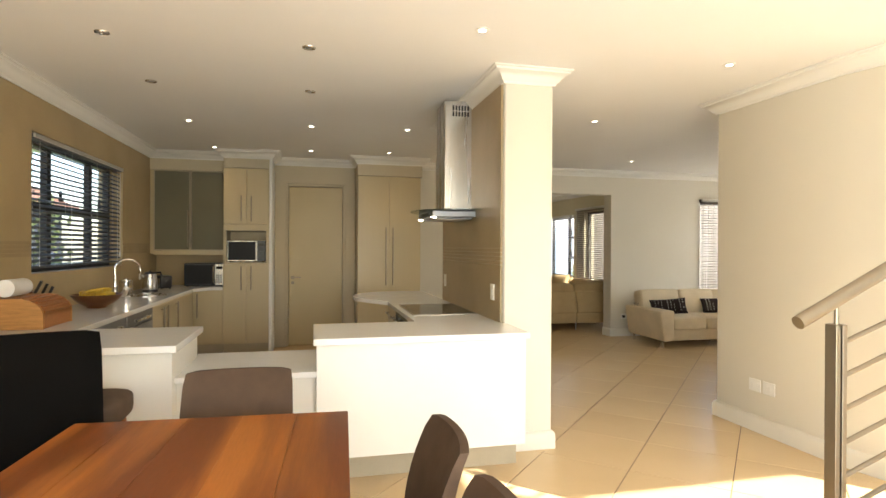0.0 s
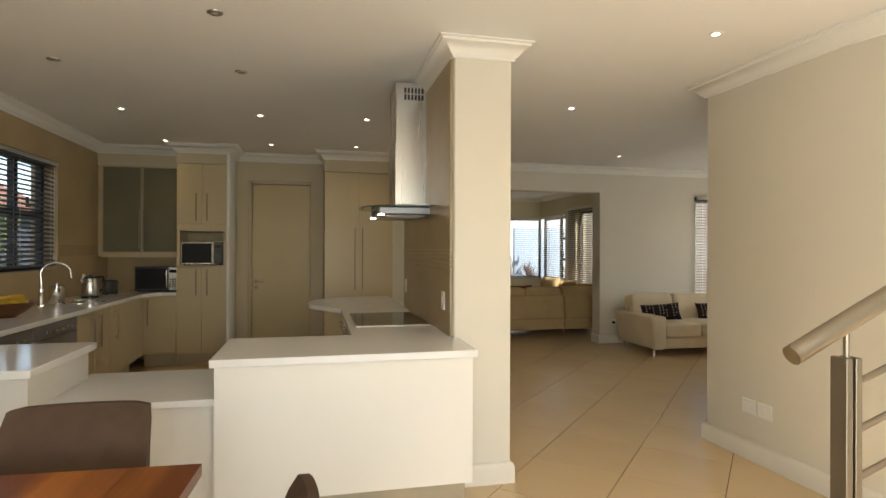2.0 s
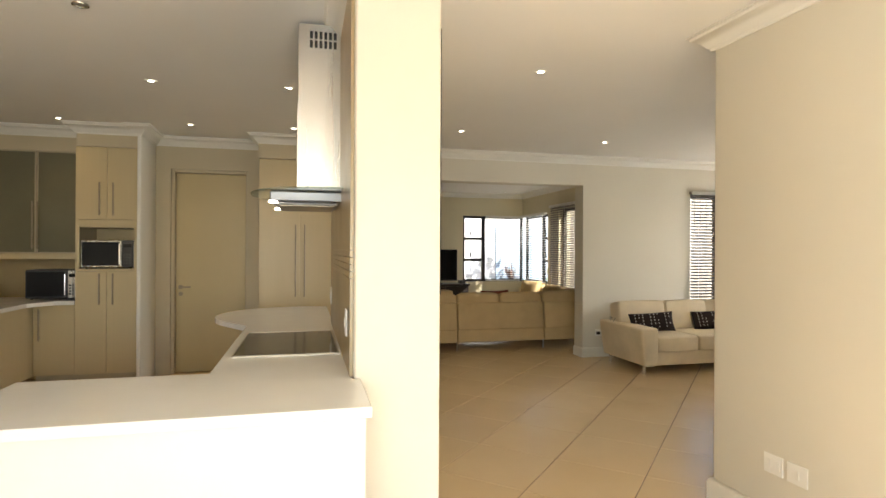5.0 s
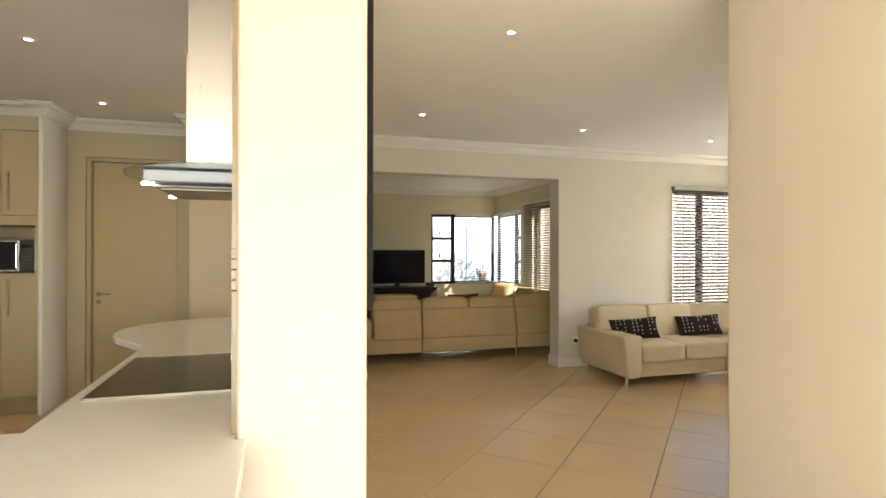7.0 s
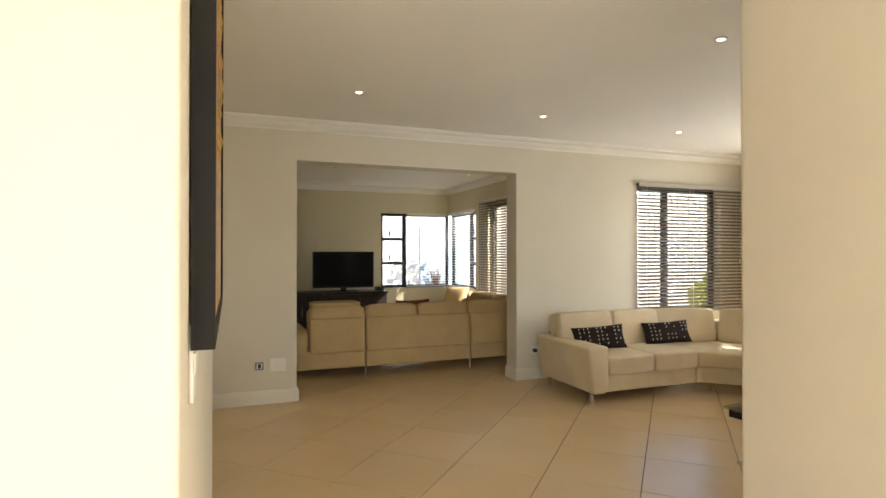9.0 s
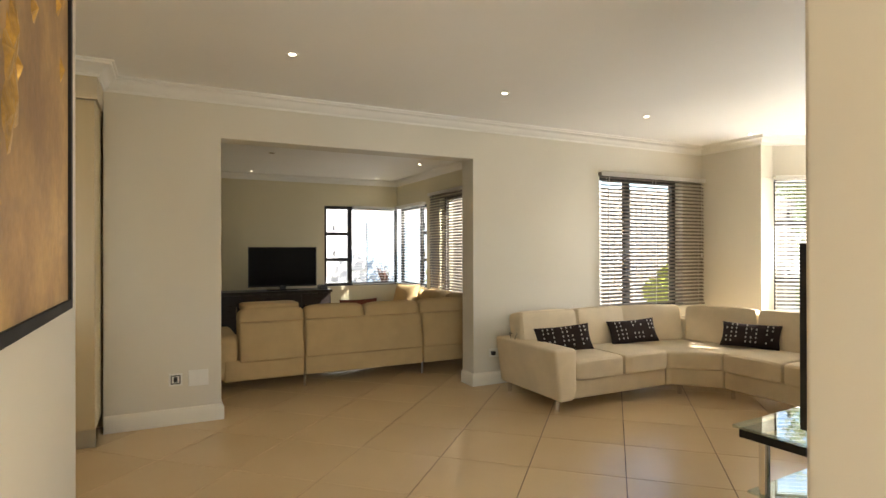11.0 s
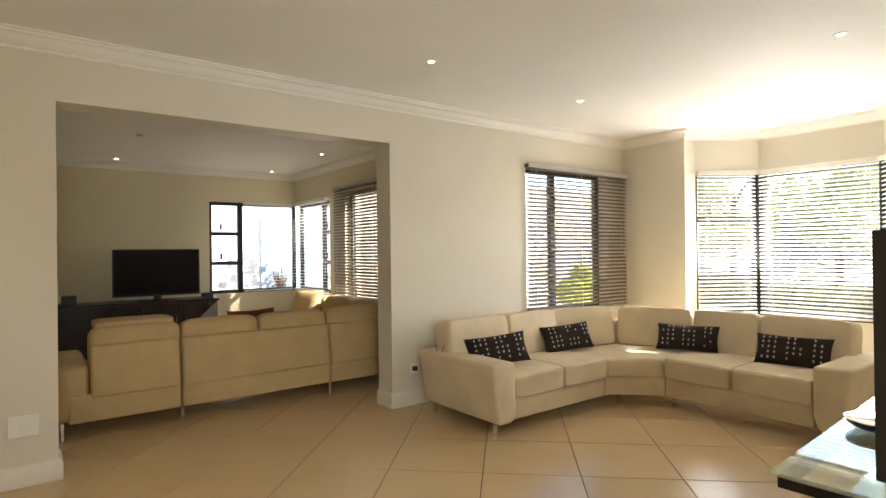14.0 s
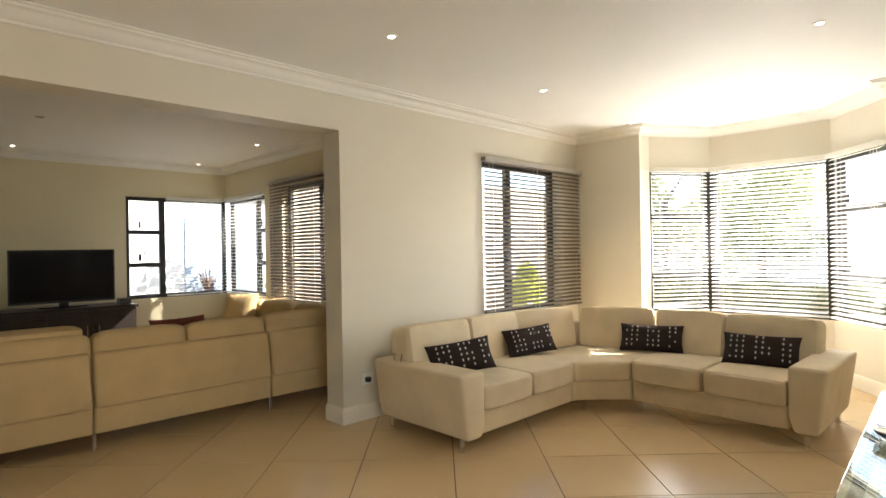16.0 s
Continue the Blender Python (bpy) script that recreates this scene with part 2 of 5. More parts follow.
def box(x0, x1, y0, y1, z0, z1, bevel=0.0, seg=2, bm=None):
    bm = bm or bmesh.new()
    m = Matrix.LocRotScale(((x0 + x1) / 2, (y0 + y1) / 2, (z0 + z1) / 2), None, (abs(x1 - x0), abs(y1 - y0), abs(z1 - z0)))
    r = bmesh.ops.create_cube(bm, size=1.0, matrix=m)
    if bevel:
        vs = set(r["verts"])
        es = [e for e in bm.edges if e.verts[0] in vs and e.verts[1] in vs]
        bmesh.ops.bevel(bm, geom=es, offset=bevel, segments=seg, profile=0.5, affect="EDGES", clamp_overlap=True)
    return bm


def boxes(*args, bevel=0.0):
    bm = bmesh.new()
    for a in args:
        box(*a, bevel=bevel, bm=bm)
    return bm


def rod(a, b, r, n=12, bm=None, r2=None, caps=True):
    bm = bm or bmesh.new()
    a, b = Vector(a), Vector(b)
    d = b - a
    m = Matrix.Translation((a + b) / 2) @ d.to_track_quat("Z", "Y").to_matrix().to_4x4()
    bmesh.ops.create_cone(bm, cap_ends=caps, segments=n, radius1=r, radius2=r if r2 is None else r2, depth=d.length, matrix=m)
    return bm


def tube(pts, r, n=8, bm=None):
    """A bent round tube along points."""
    bm = bm or bmesh.new()
    pts = [Vector(p) for p in pts]
    rings = []
    for i, p in enumerate(pts):
        d = (pts[min(i + 1, len(pts) - 1)] - pts[max(i - 1, 0)]).normalized()
        q = d.to_track_quat("Z", "Y")
        rings.append([bm.verts.new(p + q @ Vector((r * math.cos(2 * math.pi * k / n), r * math.sin(2 * math.pi * k / n), 0))) for k in range(n)])
    for a, b in zip(rings, rings[1:]):
        for k in range(n):
            bm.faces.new((a[k], a[(k + 1) % n], b[(k + 1) % n], b[k]))
    bm.faces.new(rings[0][::-1])
    bm.faces.new(rings[-1])
    return bm


def lathe(profile, n=24, bm=None, centre=(0, 0, 0)):
    bm = bm or bmesh.new()
    c = Vector(centre)
    rings = [[bm.verts.new(c + Vector((r * math.cos(2 * math.pi * k / n), r * math.sin(2 * math.pi * k / n), z))) for k in range(n)] for r, z in profile]
    for a, b in zip(rings, rings[1:]):
        for k in range(n):
            bm.faces.new((a[k], a[(k + 1) % n], b[(k + 1) % n], b[k]))
    bm.faces.new(rings[0][::-1])
    bm.faces.new(rings[-1])
    return bm


def prism(outline, z0, z1, bevel=0.0, seg=2):
    bm = bmesh.new()
    vs = [bm.verts.new((x, y, z0)) for x, y in outline]
    f = bm.faces.new(vs)
    r = bmesh.ops.extrude_face_region(bm, geom=[f])
    bmesh.ops.translate(bm, verts=[v for v in r["geom"] if isinstance(v, bmesh.types.BMVert)], vec=(0, 0, z1 - z0))
    bmesh.ops.recalc_face_normals(bm, faces=bm.faces)
    if bevel:
        bmesh.ops.bevel(bm, geom=list(bm.edges), offset=bevel, segments=seg, profile=0.5, affect="EDGES")
    return bm


def bullnose(bm, r=0.02):
    """Rounds the upright edges of a wall."""
    es = [e for e in bm.edges if abs(e.verts[0].co.z - e.verts[1].co.z) > 0.2 and len(e.link_faces) == 2 and e.calc_face_angle(0) > 0.5]
    bmesh.ops.bevel(bm, geom=es, offset=r, segments=4, profile=0.5, affect="EDGES")
    return bm


def sweep(path, profile, closed=False, bm=None):
    """A moulding along a plan path, profile in (distance to the left of the path, z)."""
    bm = bm or bmesh.new()
    n = len(path)
    P = [Vector((x, y, 0)) for x, y in path]
    rings = []
    for i in range(n):
        a = P[i] - P[i - 1] if (i or closed) else P[1] - P[0]
        b = P[(i + 1) % n] - P[i] if (i < n - 1 or closed) else a
        a, b = a.normalized(), b.normalized()
        na, nb = Vector((-a.y, a.x, 0)), Vector((-b.y, b.x, 0))
        k = (na + nb) / max(0.25, 1 + na.dot(nb))
        rings.append([bm.verts.new(P[i] + k * d + Vector((0, 0, z))) for d, z in profile])
    for i in range(n if closed else n - 1):
        r, s = rings[i], rings[(i + 1) % n]
        for j in range(len(profile) - 1):
            bm.faces.new((r[j], s[j], s[j + 1], r[j + 1]))
    if not closed:
        bm.faces.new(rings[0])
        bm.faces.new(rings[-1][::-1])
    bmesh.ops.recalc_face_normals(bm, faces=bm.faces)
    return bm


def cushion(w, d, h, puff=0.25, n=10, power=4.0, bm=None, m=Matrix()):
    """A soft rounded block, w by d by h, centred on the origin."""
    bm = bm or bmesh.new()
    old = set(bm.verts)
    bmesh.ops.create_cube(bm, size=2.0)
    es = list({e for v in bm.verts if v not in old for e in v.link_edges})
    bmesh.ops.subdivide_edges(bm, edges=es, cuts=n, use_grid_fill=True)
    for v in bm.verts:
        if v in old:
            continue
        x, y, z = v.co
        k = (abs(x) ** power + abs(y) ** power + abs(z) ** power) ** (1 / power)
        e = 1 - puff * 0.12 * (x * x + y * y)
        v.co = m @ Vector((x / k * w / 2, y / k * d / 2, z / k * h / 2 * e))
    return bm


def flat_pillow(w, h, t, n=14):
    """A pillow standing in x and z, thick along y."""
    bm = bmesh.new()
    sides = []
    for s in (1, -1):
        grid = []
        for i in range(n + 1):
            u = 2 * i / n - 1
            row = []
            for j in range(n + 1):
                v = 2 * j / n - 1
                th = t / 2 * ((1 - u ** 4) * (1 - v ** 4)) ** 0.6
                px = u * w / 2 * (1 - 0.06 * (1 - v * v) * abs(u) ** 3)
                pz = v * h / 2 * (1 - 0.08 * (1 - u * u) * abs(v) ** 3)
                row.append(bm.verts.new((px, s * th, pz + h / 2)))
            grid.append(row)
        for i in range(n):
            for j in range(n):
                q = (grid[i][j], grid[i + 1][j], grid[i + 1][j + 1], grid[i][j + 1])
                bm.faces.new(q if s < 0 else q[::-1])
    bmesh.ops.remove_doubles(bm, verts=bm.verts, dist=0.0005)
    return bm


# ---- large structure ----
H = 2.745
WX1, WM = 8.09, 0.558             # end of the window behind the sofa, its mullion
NY, NT = 8.245, 8.48            # wall between living and family room


def structure(name, bm, material, label, category, smooth=False):
    ob = part(name, bm, material, None, label, smooth)
    return tagged(ob, label, category, "", "structure")


# floor screed under the tiles
structure("floor", prism([(-2.1, -1.3), (4.1, -1.3), (4.1, 0.45), (8.5, 0.45), (8.6, 5.2), (9.38, 5.74), (9.38, 7.02), (8.6, 7.46), (8.6, 8.4), (6.25, 8.4), (6.25, 13.4), (1.7, 13.4), (1.7, 8.75), (-2.1, 8.75)], -0.15, -0.004), GROUT, "brown grout bed under the beige floor tiles", "floor")
structure("ceiling", prism([(-2.1, -1.3), (4.1, -1.3), (4.1, 0.45), (8.5, 0.45), (8.6, 5.2), (9.4, 5.74), (9.4, 7.03), (8.6, 7.47), (8.6, 8.4), (6.3, 8.4), (6.3, 13.45), (1.7, 13.45), (1.7, 8.8), (-2.1, 8.8)], H, H + 0.15), CEIL, "plain off-white painted plaster ceiling", "ceiling")

structure("wall_north", boxes((1.725, 2.57, NY, NT, 0, H), (2.57, 5.0, NY, NT, 2.355, H), (5.0, 6.70, NY, NT, 0, H), (6.70, WX1, NY, NT, 0, 0.68), (6.70, WX1, NY, NT, 2.30, H), (WX1, 8.72, NY, NT, 0, H)), WALL, "cream painted wall with a wide opening and a window", "wall")
structure("wall_kitchen_west", boxes((-2.2, -1.95, -1.45, 4.86, 0, H), (-2.2, -1.95, 4.86, 6.96, 0, 1.24), (-2.2, -1.95, 4.86, 6.96, 2.355, H), (-2.2, -1.95, 6.96, 9.0, 0, H)), WALL_K, "tan plastered kitchen wall with a window", "wall")
structure("wall_kitchen_north", boxes((-1.95, -0.397, 8.38, 9.0, 0, H), (0.792, 1.725, 8.44, 9.0, 0, H)), WALL_K, "tan plastered wall behind the kitchen cabinets", "wall")
structure("wall_passage", boxes((-0.397, -0.205, 8.30, 8.6, 0, H), (-0.205, 0.645, 8.30, 8.6, 2.385, H), (0.645, 0.792, 8.30, 8.6, 0, H), (-0.205, 0.645, 8.56, 8.6, 0, 2.385)), WALL_P, "cream painted wall round the kitchen passage door", "wall")
structure("wall_nib", bullnose(box(-0.396, -0.360, 7.70, 8.299, 0, H), 0.01), PLASTER, "narrow cream wall end beside the tall cabinet", "wall", True)
structure("bulkhead_1", boxes((-1.95, -0.98, 8.04, 8.38, 2.49, H), (-0.98, -0.397, 7.77, 8.38, 2.515, H)), WALL_P, "cream bulkhead above the kitchen cabinets", "wall")
structure("bulkhead_2", box(0.793, 1.724, 7.85, 8.44, 2.482, H), WALL_P, "cream bulkhead above the tall cupboards", "wall")
structure("wall_pillar", bullnose(box(1.512, 1.885, 3.70, 5.56, 0, H), 0.015), WALL, "cream painted freestanding wall end beside the kitchen", "wall", True)
structure("wall_stair", bullnose(prism([(3.645, 4.135), (3.665, 2.99), (3.83, 2.30), (4.1, 2.30), (3.93, 3.0), (3.93, 4.135)], 0, H), 0.02), WALL, "cream painted wall with a rounded corner by the stair", "wall", True)
structure("wall_living_south", box(3.93, 8.72, 3.895, 4.135, 0, H), WALL, "cream painted wall behind the television", "wall")
structure("wall_living_east", boxes((8.43, 8.72, 7.42, NY, 0, H), (8.43, 8.72, 4.06, 5.23, 0, H)), WALL, "cream painted wall beside the bay window", "wall")
BAY = [(8.615, 7.40), (9.255, 6.97), (9.255, 5.79), (8.615, 5.24)]


def bay_wall(z0, z1):
    bm = bmesh.new()
    inner = [(8.43, 7.42)] + BAY + [(8.43, 5.23)]
    outer = [(8.60, 7.62), (8.74, 7.62), (9.52, 7.08), (9.52, 5.69), (8.74, 5.02), (8.60, 5.02)]
    for i in range(5):
        q = [inner[i], inner[i + 1], outer[i + 1], outer[i]]
        a = [bm.verts.new((x, y, z0)) for x, y in q]
        b = [bm.verts.new((x, y, z1)) for x, y in q]
        bm.faces.new(a)
        bm.faces.new(b[::-1])
        for k in range(4):
            bm.faces.new((a[k], b[k], b[(k + 1) % 4], a[(k + 1) % 4]))
    bmesh.ops.recalc_face_normals(bm, faces=bm.faces)
    return bm


structure("wall_bay_sill", bay_wall(0, 0.60), WALL, "cream wall under the bay window", "wall")
structure("wall_bay_head", bay_wall(2.26, H), WALL, "cream wall above the bay window", "wall")
structure("wall_family_north", boxes((1.7, 4.74, 13.3, 13.55, 0, H), (4.74, 6.17, 13.3, 13.55, 0, 0.75), (4.74, 6.17, 13.3, 13.55, 2.235, H), (6.17, 6.42, 13.3, 13.55, 0, 0.75), (6.17, 6.42, 13.3, 13.55, 2.235, H)), WALL_F, "cream wall with a corner window", "wall")
structure("wall_family_east", boxes((6.17, 6.42, NT, 9.75, 0, H), (6.17, 6.42, 9.75, 11.42, 2.28, H), (6.17, 6.42, 11.42, 11.93, 0, H), (6.17, 6.42, 11.93, 13.3, 0, 0.75), (6.17, 6.42, 11.93, 13.3, 2.235, H)), WALL_F, "cream wall with a glazed garden door", "wall")
structure("wall_family_west", box(1.5, 1.7, 9.0, 13.55, 0, H), WALL_F, "cream painted wall", "wall")
structure("wall_dining_south", boxes((-2.2, -1.9, -1.45, -1.2, 0, H), (-1.9, 2.7, -1.45, -1.2, 2.35, H), (2.7, 4.25, -1.45, -1.2, 0, H)), WALL, "cream wall with a wide opening", "wall")
structure("wall_dining_east", box(3.97, 4.25, -1.2, 0.15, 0, H), WALL, "cream painted wall", "wall")
structure("wall_stair_south", boxes((4.25, 6.9, 0.35, 0.6, 2.35, H), (6.9, 8.64, 0.35, 0.6, 0, H)), WALL, "cream wall with a tall window opening", "wall")
structure("wall_stair_east", box(8.40, 8.64, 0.6, 3.82, 0, H), WALL, "cream painted wall", "wall")

CORN = [(0.0, H - 0.105), (0.012, H - 0.105), (0.016, H - 0.09), (0.03, H - 0.082), (0.045, H - 0.06), (0.07, H - 0.036), (0.092, H - 0.028), (0.096, H - 0.014), (0.11, H - 0.01), (0.11, H - 0.0005)]
SK = [(0.0, 0.001), (0.022, 0.001), (0.022, 0.10), (0.016, 0.118), (0.008, 0.128), (0.0, 0.132)]
CORNICES = [
    [(8.43, 4.135), (8.43, 5.23), (8.615, 5.24), (9.255, 5.79), (9.255, 6.97), (8.615, 7.40), (8.43, 7.42), (8.43, NY), (1.724, NY), (1.724, 7.85), (0.793, 7.85), (0.793, 8.30), (-0.360, 8.30), (-0.360, 7.70), (-0.396, 7.70), (-0.396, 7.77), (-0.98, 7.77), (-0.98, 8.04), (-1.95, 8.04), (-1.95, -1.2)],
    [(6.17, NT), (6.17, 13.3), (1.7, 13.3), (1.7, NT)],
]
for path in CORNICES:
    structure("cornice", sweep(path, CORN), PLASTER, "moulded white plaster cornice under the ceiling", "cornice", True)
structure("cornice", sweep([(1.512, 3.70), (1.512, 5.56), (1.885, 5.56), (1.885, 3.70)], CORN, True), PLASTER, "moulded white plaster cornice round the wall end", "cornice", True)
structure("cornice", sweep([(3.83, 2.30), (3.665, 2.99), (3.645, 4.135), (8.43, 4.135)], CORN), PLASTER, "moulded white plaster cornice by the stair", "cornice", True)
for path in ([(8.43, 4.135), (8.43, 5.23), (8.615, 5.24), (9.255, 5.79), (9.255, 6.97), (8.615, 7.40), (8.43, 7.42), (8.43, NY), (5.0, NY), (5.0, NT)], [(2.57, NT), (2.57, NY), (1.726, NY)], [(6.17, NT), (6.17, 9.75)], [(6.17, 11.42), (6.17, 13.3), (1.7, 13.3)]):
    structure("baseboard", sweep(path, SK), SKIRT, "cream painted moulded skirting board", "skirting", True)
structure("baseboard", sweep([(1.552, 3.70), (1.885, 3.70), (1.885, 5.56), (1.512, 5.56)][::-1], SK), SKIRT, "cream painted skirting round the wall end", "skirting", True)
structure("baseboard", sweep([(3.83, 2.30), (3.665, 2.99), (3.645, 4.135), (8.43, 4.135)], SK), SKIRT, "cream painted skirting by the stair", "skirting", True)


# ---- windows and blinds ----
def along(p0, p1, z=0.0):
    """A pose at p0 with x towards p1; y is then to the left of that way."""
    a = math.degrees(math.atan2(p1[1] - p0[1], p1[0] - p0[0]))
    return pose(p0[0], p0[1], z, 0, 0, a)


def window(name, p0, p1, z0, z1, uprights, rails, label, depth=0.06, posts=()):
    """Dark framed window between two plan points; uprights at x, rails as (x0, x1, z)."""
    w = (Vector(p1) - Vector(p0)).length
    ob = tagged(base(name, along(p0, p1), label, "window"), kind="structure")
    f = 0.055
    part("window_frame", boxes((0, f, 0, depth, z0, z1), (w - f, w, 0, depth, z0, z1), (f, w - f, 0, depth, z0, z0 + f), (f, w - f, 0, depth, z1 - f, z1), bevel=0.004), ALU, ob, "dark aluminium window frame")
    for x in uprights:
        part("mullion", box(x - 0.04, x + 0.04, 0.002, depth - 0.002, z0 + f, z1 - f, 0.004), ALU, ob)
    for x0, x1, z in rails:
        part("transom", box(x0 + f, x1 - 0.04, 0.004, depth - 0.004, z - 0.03, z + 0.03, 0.004), ALU, ob)
        part("window_handle", boxes((x0 + f + 0.12, x0 + f + 0.15, -0.02, 0.0, z + 0.06, z + 0.16), (x0 + f + 0.125, x0 + f + 0.145, -0.035, -0.02, z + 0.06, z + 0.10), bevel=0.003), ALU, ob)
    for x0, x1 in posts:
        part("corner_post", box(x0, x1, -0.03, depth + 0.04, z0 + 0.001, z1 - 0.001, 0.006), ALU, ob)
    pane = part("pane", box(f, w - f, depth / 2 - 0.003, depth / 2 + 0.003, z0 + f, z1 - f), PANE, ob)
    pane.visible_shadow = False
    return ob


def slat_mesh(w, chord, tilt, material):
    bm = bmesh.new()
    top, low = [], []
    for i in range(4):
        u = i / 3 - 0.5
        y, z = u * chord, 0.004 * (1 - 4 * u * u)
        y, z = y * math.cos(tilt) - z * math.sin(tilt), y * math.sin(tilt) + z * math.cos(tilt)
        top.append([bm.verts.new((x, y, z + 0.0012)) for x in (0, w)])
        low.append([bm.verts.new((x, y, z - 0.0012)) for x in (0, w)])
    for i in range(3):
        bm.faces.new((top[i][0], top[i][1], top[i + 1][1], top[i + 1][0]))
        bm.faces.new((low[i + 1][0], low[i + 1][1], low[i][1], low[i][0]))
    for a in (0, 3):
        bm.faces.new((top[a][0], low[a][0], low[a][1], top[a][1]))
    return mesh("slat", bm, material)


def blind(p0, p1, z0, z1, label, tilt=-14, pitch=0.045, material=None, pelmet=0.045, head=0.04):
    """A venetian blind hung between two plan points; the room is on the right of the way p0 to p1."""
    material = material or SLATW
    w = (Vector(p1) - Vector(p0)).length
    ob = base("venetian_blind", along(p0, p1), label, "blind", "venetian blinds")
    part("headrail", box(0, w, -0.03, 0.03, z1 - head, z1, 0.004), material, ob)
    part("pelmet", box(-0.004, w + 0.004, -0.045, -0.031, z1 - pelmet, z1 + 0.004, 0.003), SLATW, ob, "white pelmet strip")
    me = slat_mesh(w - 0.01, 0.04, radians(tilt), material)
    n = int((z1 - head - z0 - 0.03) / pitch)
    for i in range(n):
        s = new("slat", me)
        s.parent = ob
        s.location = (0.005, 0, z1 - head - 0.02 - i * pitch)
    zb = z1 - head - 0.02 - n * pitch
    part("bottom_rail", box(0.003, w - 0.003, -0.025, 0.025, zb - 0.012, zb + 0.008, 0.003), material, ob)
    for k in range(max(2, int(w / 0.6) + 1)):
        x = 0.12 + (w - 0.24) * k / max(1, int(w / 0.6))
        part("ladder_cord", boxes((x - 0.001, x + 0.001, -0.027, -0.025, zb, z1 - head), (x - 0.001, x + 0.001, 0.025, 0.027, zb, z1 - head)), SLATW, ob)
    part("tilt_cord", boxes((w - 0.07, w - 0.067, -0.036, -0.033, z1 - 0.95, z1 - head), (w - 0.075, w - 0.062, -0.041, -0.028, z1 - 1.0, z1 - 0.95)), SLATW, ob)
    return ob


WL, BL = "dark aluminium framed window with clear glass", "white wooden venetian blind with half-open slats in the window"
window("window_1", (-2.08, 4.86), (-2.08, 6.96), 1.24, 2.355, [0.62, 1.55], [(0.0, 0.62, 1.80), (0.62, 1.55, 1.80), (1.55, 2.1, 1.80)], WL)
# kitchen blind: its grey colour holds the shade against the window
blind((-1.98, 4.885), (-1.98, 6.935), 1.25, 2.34, "venetian blind with half-open slats above the kitchen sink, backlit shade put into its grey colour", 36, material=SLATK, pelmet=0.03)
window("window_2", (6.70, 8.36), (WX1, 8.36), 0.68, 2.30, [WM], [], WL)
# slat colour carries the backlight shade here
blind((6.67, 8.20), (8.415, 8.20), 0.70, 2.315, "wooden venetian blind behind the sofa, its slats coloured dark for the backlight", 31, 0.044, material=SLATD)
window("window_3", (8.635, 7.44), (9.285, 7.00), 0.60, 2.26, [], [(0.0, 0.76, 1.72), (0.0, 0.76, 1.04)], WL)
window("window_4", (9.285, 6.97), (9.285, 5.79), 0.60, 2.26, [], [], WL, posts=((-0.035, 0.045), (1.135, 1.215)))
window("window_5", (9.285, 5.75), (8.635, 5.20), 0.60, 2.26, [], [(0.0, 0.83, 1.72), (0.0, 0.83, 1.04)], WL)
blind((8.61, 7.375), (9.185, 6.985), 0.62, 2.275, BL, 26)
blind((9.20, 6.95), (9.20, 5.815), 0.62, 2.275, BL, 26)
blind((9.185, 5.785), (8.61, 5.29), 0.62, 2.275, BL, 26)
window("window_6", (4.74, 13.36), (6.2, 13.36), 0.75, 2.235, [0.5], [(0.0, 0.5, 1.72), (0.0, 0.5, 1.24)], WL)
window("window_7", (6.26, 13.33), (6.26, 11.93), 0.75, 2.235, [0.95], [(0.95, 1.4, 1.72), (0.95, 1.4, 1.24)], WL)
blind((5.27, 13.27), (6.10, 13.27), 0.76, 2.24, BL, 0, 0.05)
blind((6.13, 13.24), (6.13, 11.95), 0.76, 2.25, BL, 0, 0.05)
window("door_1", (6.26, 11.42), (6.26, 9.75), 0.0, 2.28, [0.84], [], "dark framed glazed garden door")
# same slats darkened for backlight as behind the sofa
blind((6.11, 11.66), (6.11, 9.8), 0.05, 2.36, "wooden venetian blind over the garden door, its slats coloured dark for the backlight", 48, 0.044, material=SLATD)

# ---- kitchen ----

def bar_handle(x, y, z0, z1, parent, axis="y"):
    """A straight steel bar handle standing off a cabinet front that faces -y (or +x)."""
    dx, dy = (0, -0.032) if axis == "y" else (0.032, 0)
    bm = rod((x + dx, y + dy, z0), (x + dx, y + dy, z1), 0.0085, 10)
    for z in (z0 + 0.03, z1 - 0.03):
        rod((x, y, z), (x + dx, y + dy, z), 0.0045, 8, bm)
    return part("handle", bm, HANDLE, parent, "satin steel bar handle", True)


def front(x0, x1, y, z0, z1, parent, name="door"):
    return part(name, box(x0 + 0.002, x1 - 0.002, y - 0.018, y, z0 + 0.002, z1 - 0.002, 0.0015, 1), CAB, parent)


# oven tower
t = base("tall_cabinet", Matrix.Translation((-0.98, 0, 0)) @ Matrix.Diagonal((0.958, 1, 1, 1)) @ Matrix.Translation((0.98, 0, 0)), "tall beige laminate cabinet with a microwave niche", "cabinet")
part("carcass", boxes((-0.98, -0.962, 7.77, 8.36, 0.16, 2.51), (-0.39, -0.372, 7.77, 8.36, 0.16, 2.51), (-0.962, -0.39, 8.30, 8.36, 0.16, 2.51), (-0.962, -0.39, 7.77, 8.30, 1.225, 1.245), (-0.962, -0.39, 7.77, 8.30, 1.675, 1.70), (-0.962, -0.39, 7.77, 8.30, 0.16, 0.18), (-0.962, -0.39, 7.77, 8.30, 2.49, 2.51)), CAB, t)
part("plinth", box(-0.975, -0.375, 7.82, 7.84, 0.002, 0.158), PLINTH, t)
